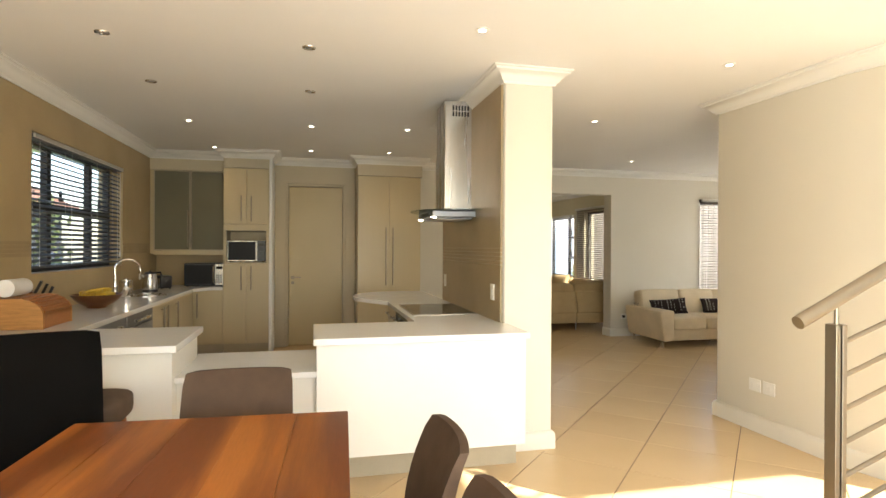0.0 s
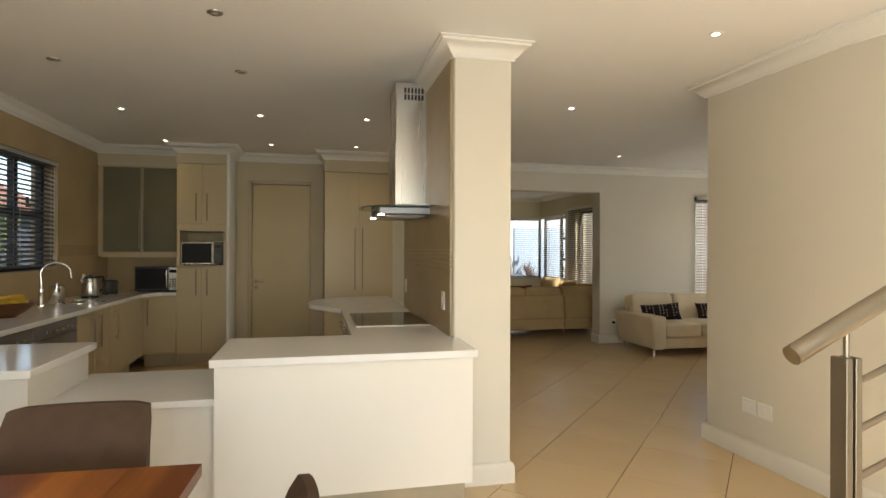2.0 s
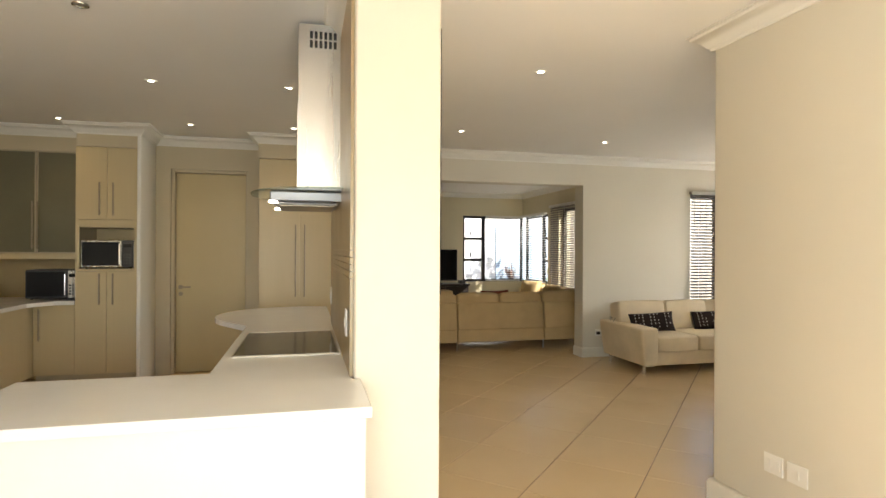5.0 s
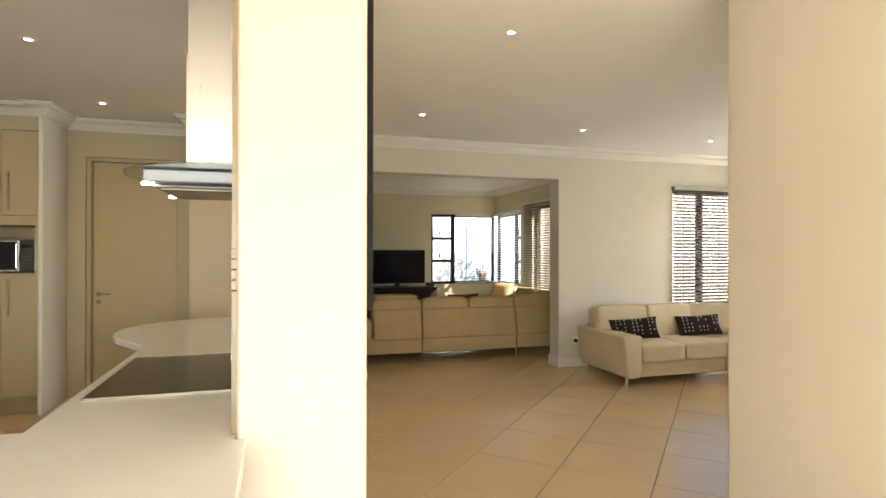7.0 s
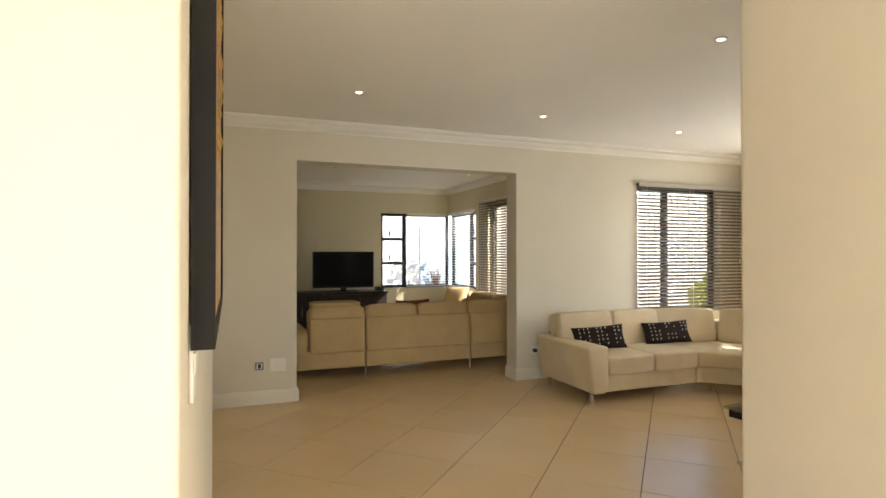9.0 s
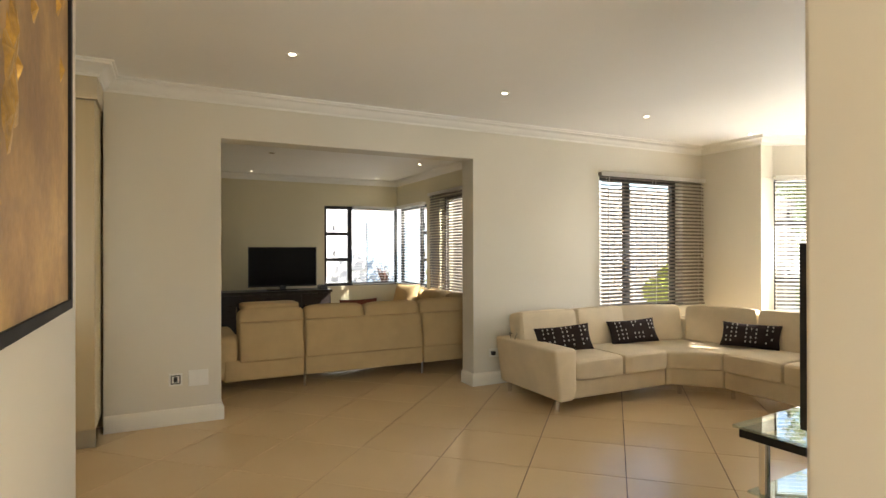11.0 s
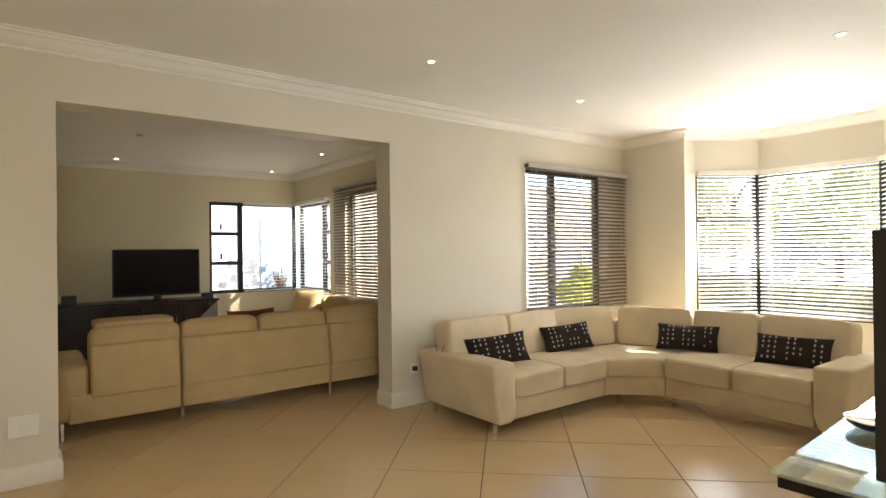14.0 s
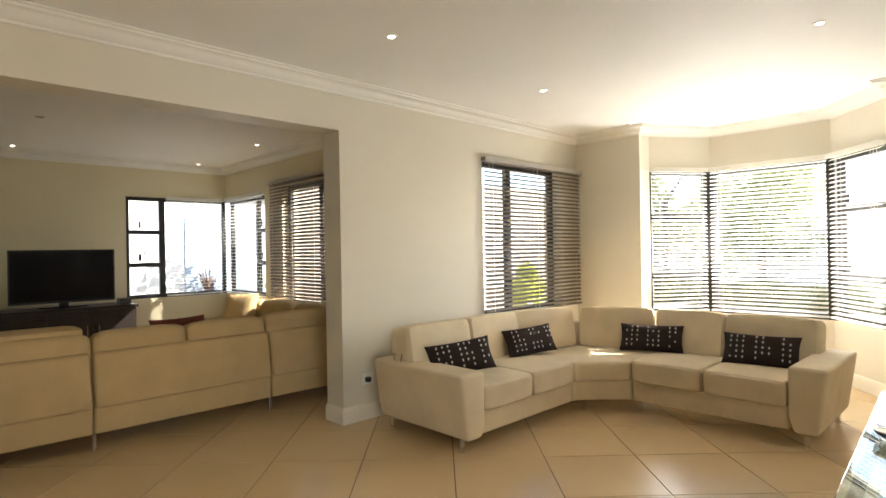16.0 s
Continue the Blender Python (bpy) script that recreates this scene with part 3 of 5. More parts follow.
part("niche_trim", boxes((-0.978, -0.94, 7.752, 7.769, 1.25, 1.69), (-0.41, -0.374, 7.752, 7.769, 1.25, 1.69), (-0.978, -0.374, 7.752, 7.769, 1.691, 1.755), (-0.978, -0.374, 7.752, 7.769, 1.225, 1.249)), CAB, t)
for x0, x1, hx in ((-0.98, -0.676, -0.742), (-0.676, -0.372, -0.61)):
    d = front(x0, x1, 7.769, 0.165, 1.222, t)
    bar_handle(hx, 7.751, 0.88, 1.20, d)
    d = front(x0, x1, 7.769, 1.758, 2.508, t)
    bar_handle(hx, 7.751, 1.80, 2.14, d)


def microwave(m, w, h, dep, body, label):
    o = base("microwave_oven", m, label, "microwave")
    part("case", box(-w / 2, w / 2, 0.012, dep, 0.012, h, 0.006), body, o)
    part("door", box(-w / 2 + 0.004, w / 2 - 0.115, -0.008, 0.011, 0.018, h - 0.006, 0.006), body, o)
    part("door_glass", box(-w / 2 + 0.016, w / 2 - 0.128, -0.0115, -0.0085, 0.034, h - 0.02, 0.001), DARKG, o, "black oven glass")
    part("control_panel", box(w / 2 - 0.11, w / 2 - 0.004, -0.006, 0.011, 0.018, h - 0.006, 0.004), BLACKP if body is STEEL else STEEL, o)
    part("display", box(w / 2 - 0.098, w / 2 - 0.018, -0.009, -0.0065, h - 0.075, h - 0.04), BLACKG, o)
    for i in range(4):
        for j in range(3):
            part("button", box(w / 2 - 0.096 + j * 0.027, w / 2 - 0.076 + j * 0.027, -0.009, -0.0065, 0.05 + i * 0.03, 0.068 + i * 0.03, 0.002), GREYP, o)
    part("handle", rod((w / 2 - 0.128, -0.03, 0.05), (w / 2 - 0.128, -0.03, h - 0.04), 0.006, 10), CHROME, o)
    for x in (-w / 2 + 0.04, w / 2 - 0.04):
        for y in (0.05, dep - 0.05):
            part("foot", rod((x, y, 0), (x, y, 0.013), 0.012, 10), BLACKP, o)
    return o


microwave(pose(-0.69, 7.768, 1.2455), 0.495, 0.30, 0.36, STEEL, "steel microwave oven with black door in the cabinet niche")
microwave(pose(-1.25, 7.93, 0.921), 0.50, 0.31, 0.36, GREYP, "black microwave oven with a silver panel on the worktop")

# frosted glass wall cabinet
g = base("wall_cabinet", pose(0, 0, 0), "beige wall cabinet with two frosted glass doors", "cabinet")
part("carcass", boxes((-1.90, -1.88, 8.05, 8.378, 1.36, 2.488), (-1.002, -0.984, 8.05, 8.378, 1.36, 2.488), (-1.88, -1.002, 8.36, 8.378, 1.36, 2.488), (-1.88, -1.002, 8.05, 8.36, 1.36, 1.38), (-1.88, -1.002, 8.05, 8.36, 2.47, 2.488), (-1.88, -1.002, 8.10, 8.36, 1.72, 1.738), (-1.88, -1.002, 8.10, 8.36, 2.08, 2.098)), CAB, g)
part("filler", box(-1.948, -1.90, 8.06, 8.10, 1.36, 2.488), CAB, g)
part("light_rail", box(-1.90, -0.984, 8.02, 8.05, 1.345, 1.40), CAB, g)
for x0, x1, hx in ((-1.90, -1.443, -1.466), (-1.441, -0.984, -1.42)):
    d = part("door", boxes((x0 + 0.003, x0 + 0.016, 8.026, 8.046, 1.405, 2.484), (x1 - 0.016, x1 - 0.003, 8.026, 8.046, 1.405, 2.484), (x0 + 0.016, x1 - 0.016, 8.026, 8.046, 1.405, 1.418), (x0 + 0.016, x1 - 0.016, 8.026, 8.046, 2.471, 2.484)), PLINTH, g, "thin brushed frame")
    part("frosted_pane", box(x0 + 0.016, x1 - 0.016, 8.030, 8.036, 1.418, 2.471), FROST, d, "grey-green frosted glass pane")
    bar_handle(hx, 8.026, 1.45, 1.95, d)

# base units along the back and the window wall
b = base("base_cabinet", pose(0, 0, 0), "beige laminate corner base cabinet under the worktop", "cabinet")
part("carcass", box(-1.36, -0.985, 7.79, 8.37, 0.16, 0.878), CAB, b)
part("plinth", box(-1.36, -0.985, 7.84, 7.86, 0.002, 0.158), PLINTH, b)
d = front(-1.36, -0.985, 7.789, 0.165, 0.876, b)
bar_handle(-1.30, 7.771, 0.52, 0.84, d)
for y0, y1, hs, label in ((5.80, 6.58, (6.12, 6.28), "beige laminate double door base cabinet under the sink"), (6.58, 7.42, (6.72,), "beige laminate base cabinet by the kettle")):
    b = base("base_cabinet", pose(0, 0, 0), label, "cabinet", "base cabinets")
    part("carcass", box(-1.94, -1.352, y0 + 0.002, y1 - 0.002, 0.16, 0.878), CAB, b)
    part("plinth", box(-1.42, -1.40, y0 + 0.002, y1 - 0.002, 0.002, 0.158), PLINTH, b)
    edges = [y0, (y0 + y1) / 2 if len(hs) == 2 else y1, y1] if len(hs) == 2 else [y0, y1]
    for i in range(len(edges) - 1):
        d = part("door", box(-1.351, -1.333, edges[i] + 0.002, edges[i + 1] - 0.002, 0.165, 0.876, 0.0015, 1), CAB, b)
        bar_handle(-1.333, hs[i], 0.52, 0.84, d, "x")
b = base("base_cabinet", pose(0, 0, 0), "beige laminate corner unit under the worktop", "cabinet", "base cabinets")
part("carcass", box(-1.94, -1.362, 7.422, 8.37, 0.16, 0.878), CAB, b)
for k, y0 in enumerate((4.25, 5.025)):
    dw = base("dishwasher", pose(0, 0, 0), "grey steel dishwasher under the white worktop", "dishwasher", "dishwashers")
    part("body", box(-1.93, -1.352, y0 + 0.004, y0 + 0.766, 0.10, 0.876), GREYP, dw)
    dd = part("door", box(-1.351, -1.325, y0 + 0.006, y0 + 0.764, 0.12, 0.76, 0.004), DISHW, dw, "brushed grey steel door")
    part("control_strip", box(-1.351, -1.325, y0 + 0.006, y0 + 0.764, 0.765, 0.872, 0.004), DISHW, dw)
    part("handle", boxes((-1.325, -1.295, y0 + 0.20, y0 + 0.22, 0.80, 0.82), (-1.325, -1.295, y0 + 0.55, y0 + 0.57, 0.80, 0.82), (-1.305, -1.290, y0 + 0.18, y0 + 0.59, 0.80, 0.82), bevel=0.004), STEEL, dd)

# worktops
wt = structure("worktop_window_side", prism([(-1.948, 3.20), (-0.54, 3.20), (-0.54, 3.965), (-1.30, 3.965), (-1.30, 7.50), (-1.14, 7.745), (-0.984, 7.745), (-0.984, 8.378), (-1.948, 8.378)], 0.88, 0.92, 0.004), QUARTZ, "polished white quartz worktop", "worktop")
wt = structure("worktop_hob_side", prism([(0.185, 3.265), (1.54, 3.265), (1.54, 3.698), (1.510, 3.699), (1.510, 5.565)] + [(1.510, 6.70)] + [(1.25 + 0.64 * math.cos(a), 6.12 + 0.64 * math.sin(a)) for a in [radians(72 + 9 * k) for k in range(0, 17)]] + [(0.91, 5.45), (0.91, 3.93), (0.185, 3.93)], 0.88, 0.92, 0.004), QUARTZ, "polished white quartz worktop with a rounded end", "worktop")
structure("worktop_low", box(-0.60, 0.215, 3.31, 4.05, 0.685, 0.72, 0.004), QUARTZ, "low white quartz shelf between two counters", "worktop")
structure("counter_wall", boxes((0.205, 1.52, 3.292, 3.33, 0.20, 0.879), (0.205, 0.24, 3.33, 3.88, 0.0, 0.879), (0.24, 1.50, 3.50, 3.54, 0.0, 0.20), (1.46, 1.50, 3.33, 3.50, 0.20, 0.879)), PAINT_W, "white painted counter front with a recessed foot", "counter")
structure("counter_plinth", box(0.21, 1.53, 3.484, 3.499, 0.0015, 0.198), PLINTH, "beige recessed plinth under the white counter", "counter")
structure("counter_wall_low", boxes((-0.57, 0.203, 3.35, 3.39, 0.0, 0.684), (-0.57, 0.203, 3.96, 4.0, 0.0, 0.684)), PAINT_W, "white painted front under the low shelf", "counter")
structure("counter_wall_bar", boxes((-1.948, -0.572, 3.25, 3.29, 0.0, 0.879), (-0.61, -0.572, 3.29, 3.93, 0.0, 0.879), (-1.30, -0.61, 3.90, 3.93, 0.0, 0.879)), PAINT_W, "white painted breakfast bar front", "counter")
b = base("base_cabinet", pose(0, 0, 0), "beige laminate drawer unit with a built-in oven under the hob", "cabinet")
part("carcass", box(0.952, 1.508, 3.91, 5.56, 0.16, 0.878), CAB, b)
part("plinth", box(1.0, 1.02, 3.91, 5.56, 0.002, 0.158), PLINTH, b)
for y0, y1, m in ((3.915, 4.25, CAB), (4.25, 5.05, BLACKG), (5.05, 5.56, CAB)):
    for z0, z1 in ((0.165, 0.56), (0.565, 0.876)):
        d = part("drawer" if m is CAB else "oven_door", box(0.932, 0.950, y0 + 0.002, y1 - 0.002, z0, z1, 0.002, 1), m, b)
        part("handle", boxes((0.90, 0.932, y0 + 0.06, y0 + 0.075, z1 - 0.08, z1 - 0.068), (0.90, 0.932, y1 - 0.075, y1 - 0.06, z1 - 0.08, z1 - 0.068), (0.895, 0.907, y0 + 0.04, y1 - 0.04, z1 - 0.08, z1 - 0.068)), STEEL, d)
hob = base("ceramic_hob", pose(0, 0, 0), "black glass ceramic hob set in the white worktop", "hob")
part("glass_top", box(0.965, 1.475, 4.27, 5.06, 0.9205, 0.9265, 0.002, 1), BLACKG, hob)
part("trim", boxes((0.958, 0.965, 4.263, 5.067, 0.9205, 0.928), (1.475, 1.482, 4.263, 5.067, 0.9205, 0.928), (0.965, 1.475, 4.263, 4.27, 0.9205, 0.928), (0.965, 1.475, 5.06, 5.067, 0.9205, 0.928)), HANDLE, hob, "steel edge trim")

hood = base("extractor_hood", pose(0, 0, 0), "brushed steel chimney extractor hood with a glass canopy", "extractor hood")
CHX, CY0, CY1 = 1.262, 4.50, 4.84
part("chimney", box(CHX + 0.006, 1.510, CY0 + 0.004, CY1 - 0.004, 2.15, 2.71, 0.003), STEEL, hood)
part("chimney_sleeve", box(CHX, 1.510, CY0, CY1, 1.79, 2.26, 0.003), STEEL, hood)
for i in range(6):
    for k, (a, c) in enumerate(((2.58, 2.62), (2.63, 2.67))):
        part("vent_slot", box(1.33 + i * 0.026, 1.345 + i * 0.026, CY0 + 0.001, CY0 + 0.0038, a, c), BLACKP, hood)
part("canopy_body", boxes((1.13, 1.510, 4.36, 4.98, 1.715, 1.765), (1.16, 1.48, 4.42, 4.92, 1.70, 1.714), bevel=0.006), DISHW, hood)
part("glass_canopy", prism([(1.508, 4.18), (1.508, 5.16)] + [(1.508 - 0.50 * math.sin(radians(u)) ** 0.8, 4.67 + 0.49 * math.cos(radians(u))) for u in range(10, 171, 8)], 1.767, 1.776, 0.002), TGLASS, hood, "clear glass canopy plate")
part("filter", box(1.18, 1.46, 4.45, 4.89, 1.695, 1.699), HANDLE, hood)
for y in (4.39, 4.95):
    part("hood_lamp", rod((1.145, y, 1.706), (1.145, y, 1.7145), 0.022, 16), LENS, hood)
part("control_strip", box(1.126, 1.1295, 4.52, 4.82, 1.725, 1.755), BLACKP, hood)

# stone splashback with a band of grooves
structure("splashback", boxes((1.497, 1.5115, 3.735, 5.555, 0.921, 1.335), (1.497, 1.5115, 3.735, 5.555, 1.46, 2.64)), TILE_WALL, "tan stone splashback panel on the kitchen side", "splashback")
for i in range(4):
    structure("splashback_band", box(1.496, 1.5115, 3.735, 5.555, 1.339 + i * 0.0305, 1.339 + i * 0.0305 + 0.0265), TILE_WALL, "narrow tan stone strip of the splashback band", "splashback")
    structure("splashback_band", box(-1.9495, -1.944, 6.98, 8.03, 1.375 + i * 0.0305, 1.375 + i * 0.0305 + 0.0265), BAND, "narrow tan strip of the wall band", "splashback")
    structure("splashback_band", box(-1.9495, -1.944, 3.9, 4.84, 1.375 + i * 0.0305, 1.375 + i * 0.0305 + 0.0265), BAND, "narrow tan strip of the wall band", "splashback")

# tall cupboards and door
c = base("tall_cupboard", pose(-0.015, -0.06, 0), "tall beige laminate double door cupboard", "cupboard")
part("carcass", box(0.814, 1.722, 7.95, 8.438, 0.14, 2.48), CAB, c)
part("plinth", box(0.82, 1.72, 7.99, 8.01, 0.002, 0.138), PLINTH, c)
for x0, x1, hx in ((0.814, 1.264, 1.215), (1.264, 1.722, 1.315)):
    d = front(x0, x1, 7.949, 0.145, 2.478, c)
    bar_handle(hx, 7.931, 0.92, 1.74, d)
dr = tagged(base("door_2", pose(0.006, -0.272, -0.02) @ Matrix.Diagonal((0.945, 1, 1, 1)), "closed beige painted passage door with a lever handle", "door"), kind="structure")
part("door_frame", boxes((-0.265, -0.185, 8.615, 8.70, 0.021, 2.43), (0.64, 0.72, 8.615, 8.70, 0.021, 2.43), (-0.185, 0.64, 8.615, 8.70, 2.37, 2.43), bevel=0.008), WALL_P, dr, "tan-cream moulded door frame")
part("door_leaf", box(-0.181, 0.636, 8.672, 8.712, 0.028, 2.366, 0.003), DOORP, dr)
hd = part("lever_handle", rod((-0.125, 8.672, 1.03), (-0.125, 8.62, 1.03), 0.009, 10), HANDLE, dr, "satin bronze-grey lever handle", True)
part("lever", box(-0.135, 0.0, 8.615, 8.627, 1.021, 1.039, 0.005), HANDLE, hd)
part("rose", rod((-0.125, 8.672, 1.03), (-0.125, 8.664, 1.03), 0.026, 20), HANDLE, hd)
part("key_rose", rod((-0.125, 8.672, 0.95), (-0.125, 8.664, 0.95), 0.024, 20), HANDLE, hd)

# sink, tap and worktop things
sk = base("kitchen_sink", pose(-1.62, 6.62, 0.9205), "round steel sink set in the white worktop", "sink")
part("rim", lathe([(0.19, 0.0), (0.19, 0.004), (0.225, 0.003), (0.225, 0.0)], 36), STEEL, sk, "", True)
part("bowl", lathe([(0.19, 0.001), (0.17, 0.0015), (0.02, 0.002), (0.0005, 0.002)], 36), STEEL, sk, "", True)
tp = base("kitchen_tap", pose(-1.80, 6.25, 0.9205), "chrome swan-neck kitchen tap", "tap")
part("base_ring", lathe([(0.028, 0), (0.028, 0.02), (0.022, 0.035), (0.018, 0.16), (0.0005, 0.16)], 20), CHROME, tp, "", True)
part("spout", tube([(0, 0, 0.15), (0, 0, 0.30)] + [(0.10 - 0.10 * math.cos(radians(a)), 0.06 - 0.06 * math.cos(radians(a)), 0.30 + 0.10 * math.sin(radians(a))) for a in range(15, 181, 15)] + [(0.20, 0.12, 0.25)], 0.011, 12), CHROME, tp, "", True)
part("lever", tube([(0.0, -0.02, 0.10), (0.03, -0.07, 0.12), (0.05, -0.10, 0.135)], 0.007, 8), CHROME, tp, "", True)
cn = base("utensil_canister", pose(-1.78, 6.52, 0.9205), "steel canister on the worktop by the sink", "canister")
part("body", lathe([(0.065, 0), (0.067, 0.004), (0.067, 0.15), (0.062, 0.155), (0.062, 0.16), (0.0005, 0.16)], 28), CHROME, cn, "", True)
part("lid", lathe([(0.064, 0.161), (0.064, 0.172), (0.05, 0.178), (0.012, 0.18), (0.012, 0.195), (0.0005, 0.197)], 28), CHROME, cn, "", True)
kt = base("electric_kettle", pose(-1.70, 7.12, 0.9205), "glass and steel electric kettle with a black handle", "kettle")
part("stand", lathe([(0.085, 0), (0.085, 0.02), (0.075, 0.026), (0.0005, 0.026)], 28), BLACKP, kt, "", True)
part("jug", lathe([(0.078, 0.027), (0.085, 0.05), (0.08, 0.13), (0.066, 0.21), (0.0005, 0.212)], 28), STEEL, kt, "brushed steel jug", True)
part("lid", lathe([(0.064, 0.213), (0.055, 0.23), (0.014, 0.236), (0.014, 0.25), (0.0005, 0.252)], 24), BLACKP, kt, "", True)
part("handle", tube([(0.04, 0.04, 0.22), (0.09, 0.09, 0.225), (0.105, 0.105, 0.17), (0.09, 0.09, 0.09), (0.06, 0.06, 0.06)], 0.011, 10), BLACKP, kt, "", True)
part("spout", rod((-0.05, -0.05, 0.18), (-0.075, -0.075, 0.205), 0.02, 12, r2=0.012), STEEL, kt)
ts = base("toaster", pose(-1.66, 7.58, 0.9205, 0, 0, 30), "small black and steel toaster", "toaster")
part("body", box(-0.07, 0.07, -0.10, 0.10, 0.012, 0.17, 0.02, 4), BLACKP, ts, "", True)
part("side_panel", box(-0.072, 0.072, -0.075, 0.075, 0.04, 0.14, 0.004), STEEL, ts)
part("bread_slot", boxes((-0.04, -0.015, -0.07, 0.07, 0.168, 0.1715), (0.015, 0.04, -0.07, 0.07, 0.168, 0.1715)), GREYP, ts)
part("lever", box(-0.012, 0.012, -0.125, -0.10, 0.09, 0.105, 0.004), BLACKP, ts)
for x in (-0.05, 0.05):
    for y in (-0.075, 0.075):
        part("foot", rod((x, y, 0), (x, y, 0.014), 0.01, 8), BLACKP, ts)
fb = base("fruit_bowl", pose(-1.66, 5.35, 0.9205), "dark wooden bowl heaped with yellow bananas", "bowl")
part("bowl", lathe([(0.075, 0), (0.08, 0.012), (0.13, 0.04), (0.175, 0.08), (0.20, 0.115), (0.194, 0.118), (0.168, 0.085), (0.12, 0.05), (0.0005, 0.04)], 32), BOWLW, fb, "", True)
for i in range(7):
    a, r = i * 0.9, 0.05 + 0.02 * (i % 3)
    mm = pose(r * math.cos(a) * 0.8, r * math.sin(a), 0.10 + 0.012 * (i % 3), 0, 12 * math.sin(i * 2.1), 40 + 25 * math.sin(i * 1.7))
    pts = [mm @ Vector((0.10 * math.cos(u), 0.10 * math.sin(u) - 0.07, 0.02 * math.sin(u))) for u in [radians(25 + 13 * k) for k in range(11)]]
    bm = tube(pts, 0.017, 8)
    banana = base("banana", pose(-1.66, 5.35, 0.9205), "ripe yellow banana lying in the wooden bowl", "banana", "bananas in the bowl")
    part("skin", bm, BANANA, banana, "", True)
bb = base("bread_bin", pose(-1.70, 4.20, 0.9205, 0, 0, 0), "honey-coloured wooden roll-top bread bin", "bread bin")
prof = [(0.20, 0.002), (0.20, 0.09)] + [(0.04 + 0.16 * math.cos(radians(a)), 0.09 + 0.11 * math.sin(radians(a))) for a in range(15, 91, 15)] + [(-0.20, 0.20), (-0.20, 0.002)]


def side_prism(prof, y0, y1):
    bm = bmesh.new()
    a = [bm.verts.new((x, y0, z)) for x, z in prof]
    c = [bm.verts.new((x, y1, z)) for x, z in prof]
    bm.faces.new(a)
    bm.faces.new(c[::-1])
    for i in range(len(prof)):
        bm.faces.new((a[i], c[i], c[(i + 1) % len(prof)], a[(i + 1) % len(prof)]))
    bmesh.ops.recalc_face_normals(bm, faces=bm.faces)
    return bm


for y0, y1 in ((-0.22, -0.20), (0.20, 0.22)):
    part("side_panel", side_prism(prof, y0, y1), PINE, bb)
part("shell", side_prism([(x * 0.985, max(0.004, z * 0.985)) for x, z in prof], -0.2, 0.2), PINE2, bb, "reddish slatted roll top")
for k in range(5):
    part("slat", rod((0.04 + 0.162 * math.cos(radians(12 + 17 * k)), -0.198, 0.09 + 0.11 * math.sin(radians(12 + 17 * k))), (0.04 + 0.162 * math.cos(radians(12 + 17 * k)), 0.198, 0.09 + 0.11 * math.sin(radians(12 + 17 * k))), 0.008, 8), PINE2, bb, "", True)
pr = base("paper_towel_roll", pose(-1.76, 4.20, 1.122), "white kitchen paper roll lying on the bread bin", "paper roll")
part("roll", rod((0, -0.12, 0.058), (0, 0.12, 0.058), 0.057, 28), PAPER, pr, "", True)
kb = base("knife_block", pose(-1.84, 4.60, 0.9205, 0, 0, 20), "dark wooden knife block with black-handled knives", "knife block")
part("block", side_prism([(-0.06, 0.0), (0.08, 0.0), (0.10, 0.13), (0.0, 0.21)], -0.05, 0.05), BOWLW, kb)
for i in range(5):
    x, y = 0.015 + 0.035 * (i % 3), -0.03 + 0.03 * (i % 2) + 0.01 * i
    part("knife_handle", tube([(x, y, 0.185 - x), (x + 0.035, y, 0.25 - x * 0.6), (x + 0.05, y, 0.285 - x * 0.6)], 0.010, 8), BLACKP, kb, "", True)
cb = base("tablet_stand", pose(-1.70, 3.72, 0.9205, 0, -15, 0), "black tablet leaning on the worktop", "tablet")
part("screen", box(-0.008, 0.008, -0.09, 0.09, 0.0, 0.25, 0.004), BLACKP, cb)


def wall_plate(m, w, h, label, rockers=1, category="switch", face=None):
    """A wall plate; local x along the wall, -y out of it."""
    o = base("wall_switch" if category == "switch" else "wall_socket", m, label, category)
    part("plate", box(-w / 2, w / 2, -0.009, -0.0005, -h / 2, h / 2, 0.003), WHITEP, o)
    for i in range(rockers):
        c = -w / 2 + w * (i + 0.5) / rockers
        part("rocker", box(c - 0.014, c + 0.014, -0.013, -0.0091, -0.022, 0.022, 0.002), face or WHITEP, o)
    return o


wall_plate(pose(1.497, 3.90, 1.13, 0, 0, -90), 0.075, 0.12, "white light switch on the tan splashback")
wall_plate(pose(1.497, 5.42, 1.13, 0, 0, -90), 0.075, 0.12, "white power point on the tan splashback", 1, "socket")
wall_plate(pose(-1.944, 7.6, 1.10, 0, 0, 90), 0.075, 0.12, "white power point above the kitchen worktop", 1, "socket")
wall_plate(pose(3.652, 3.70, 0.37, 0, 0, -89), 0.115, 0.10, "white power point low on the cream wall", 2, "socket")
wall_plate(pose(3.654, 3.56, 0.37, 0, 0, -89), 0.115, 0.10, "white blank plate low on the cream wall", 1, "socket")
wall_plate(pose(3.734, 2.70, 1.32, 0, 0, -76.5), 0.075, 0.12, "white light switch by the stair")
wall_plate(pose(1.885, 3.95, 1.22, 0, 0, 90), 0.075, 0.16, "white light switch beside the framed picture", 3)
s = wall_plate(pose(2.225, NY, 0.365, 0, 0, 0), 0.10, 0.10, "white socket plate with a dark square outlet", 1, "socket", BLACKP)
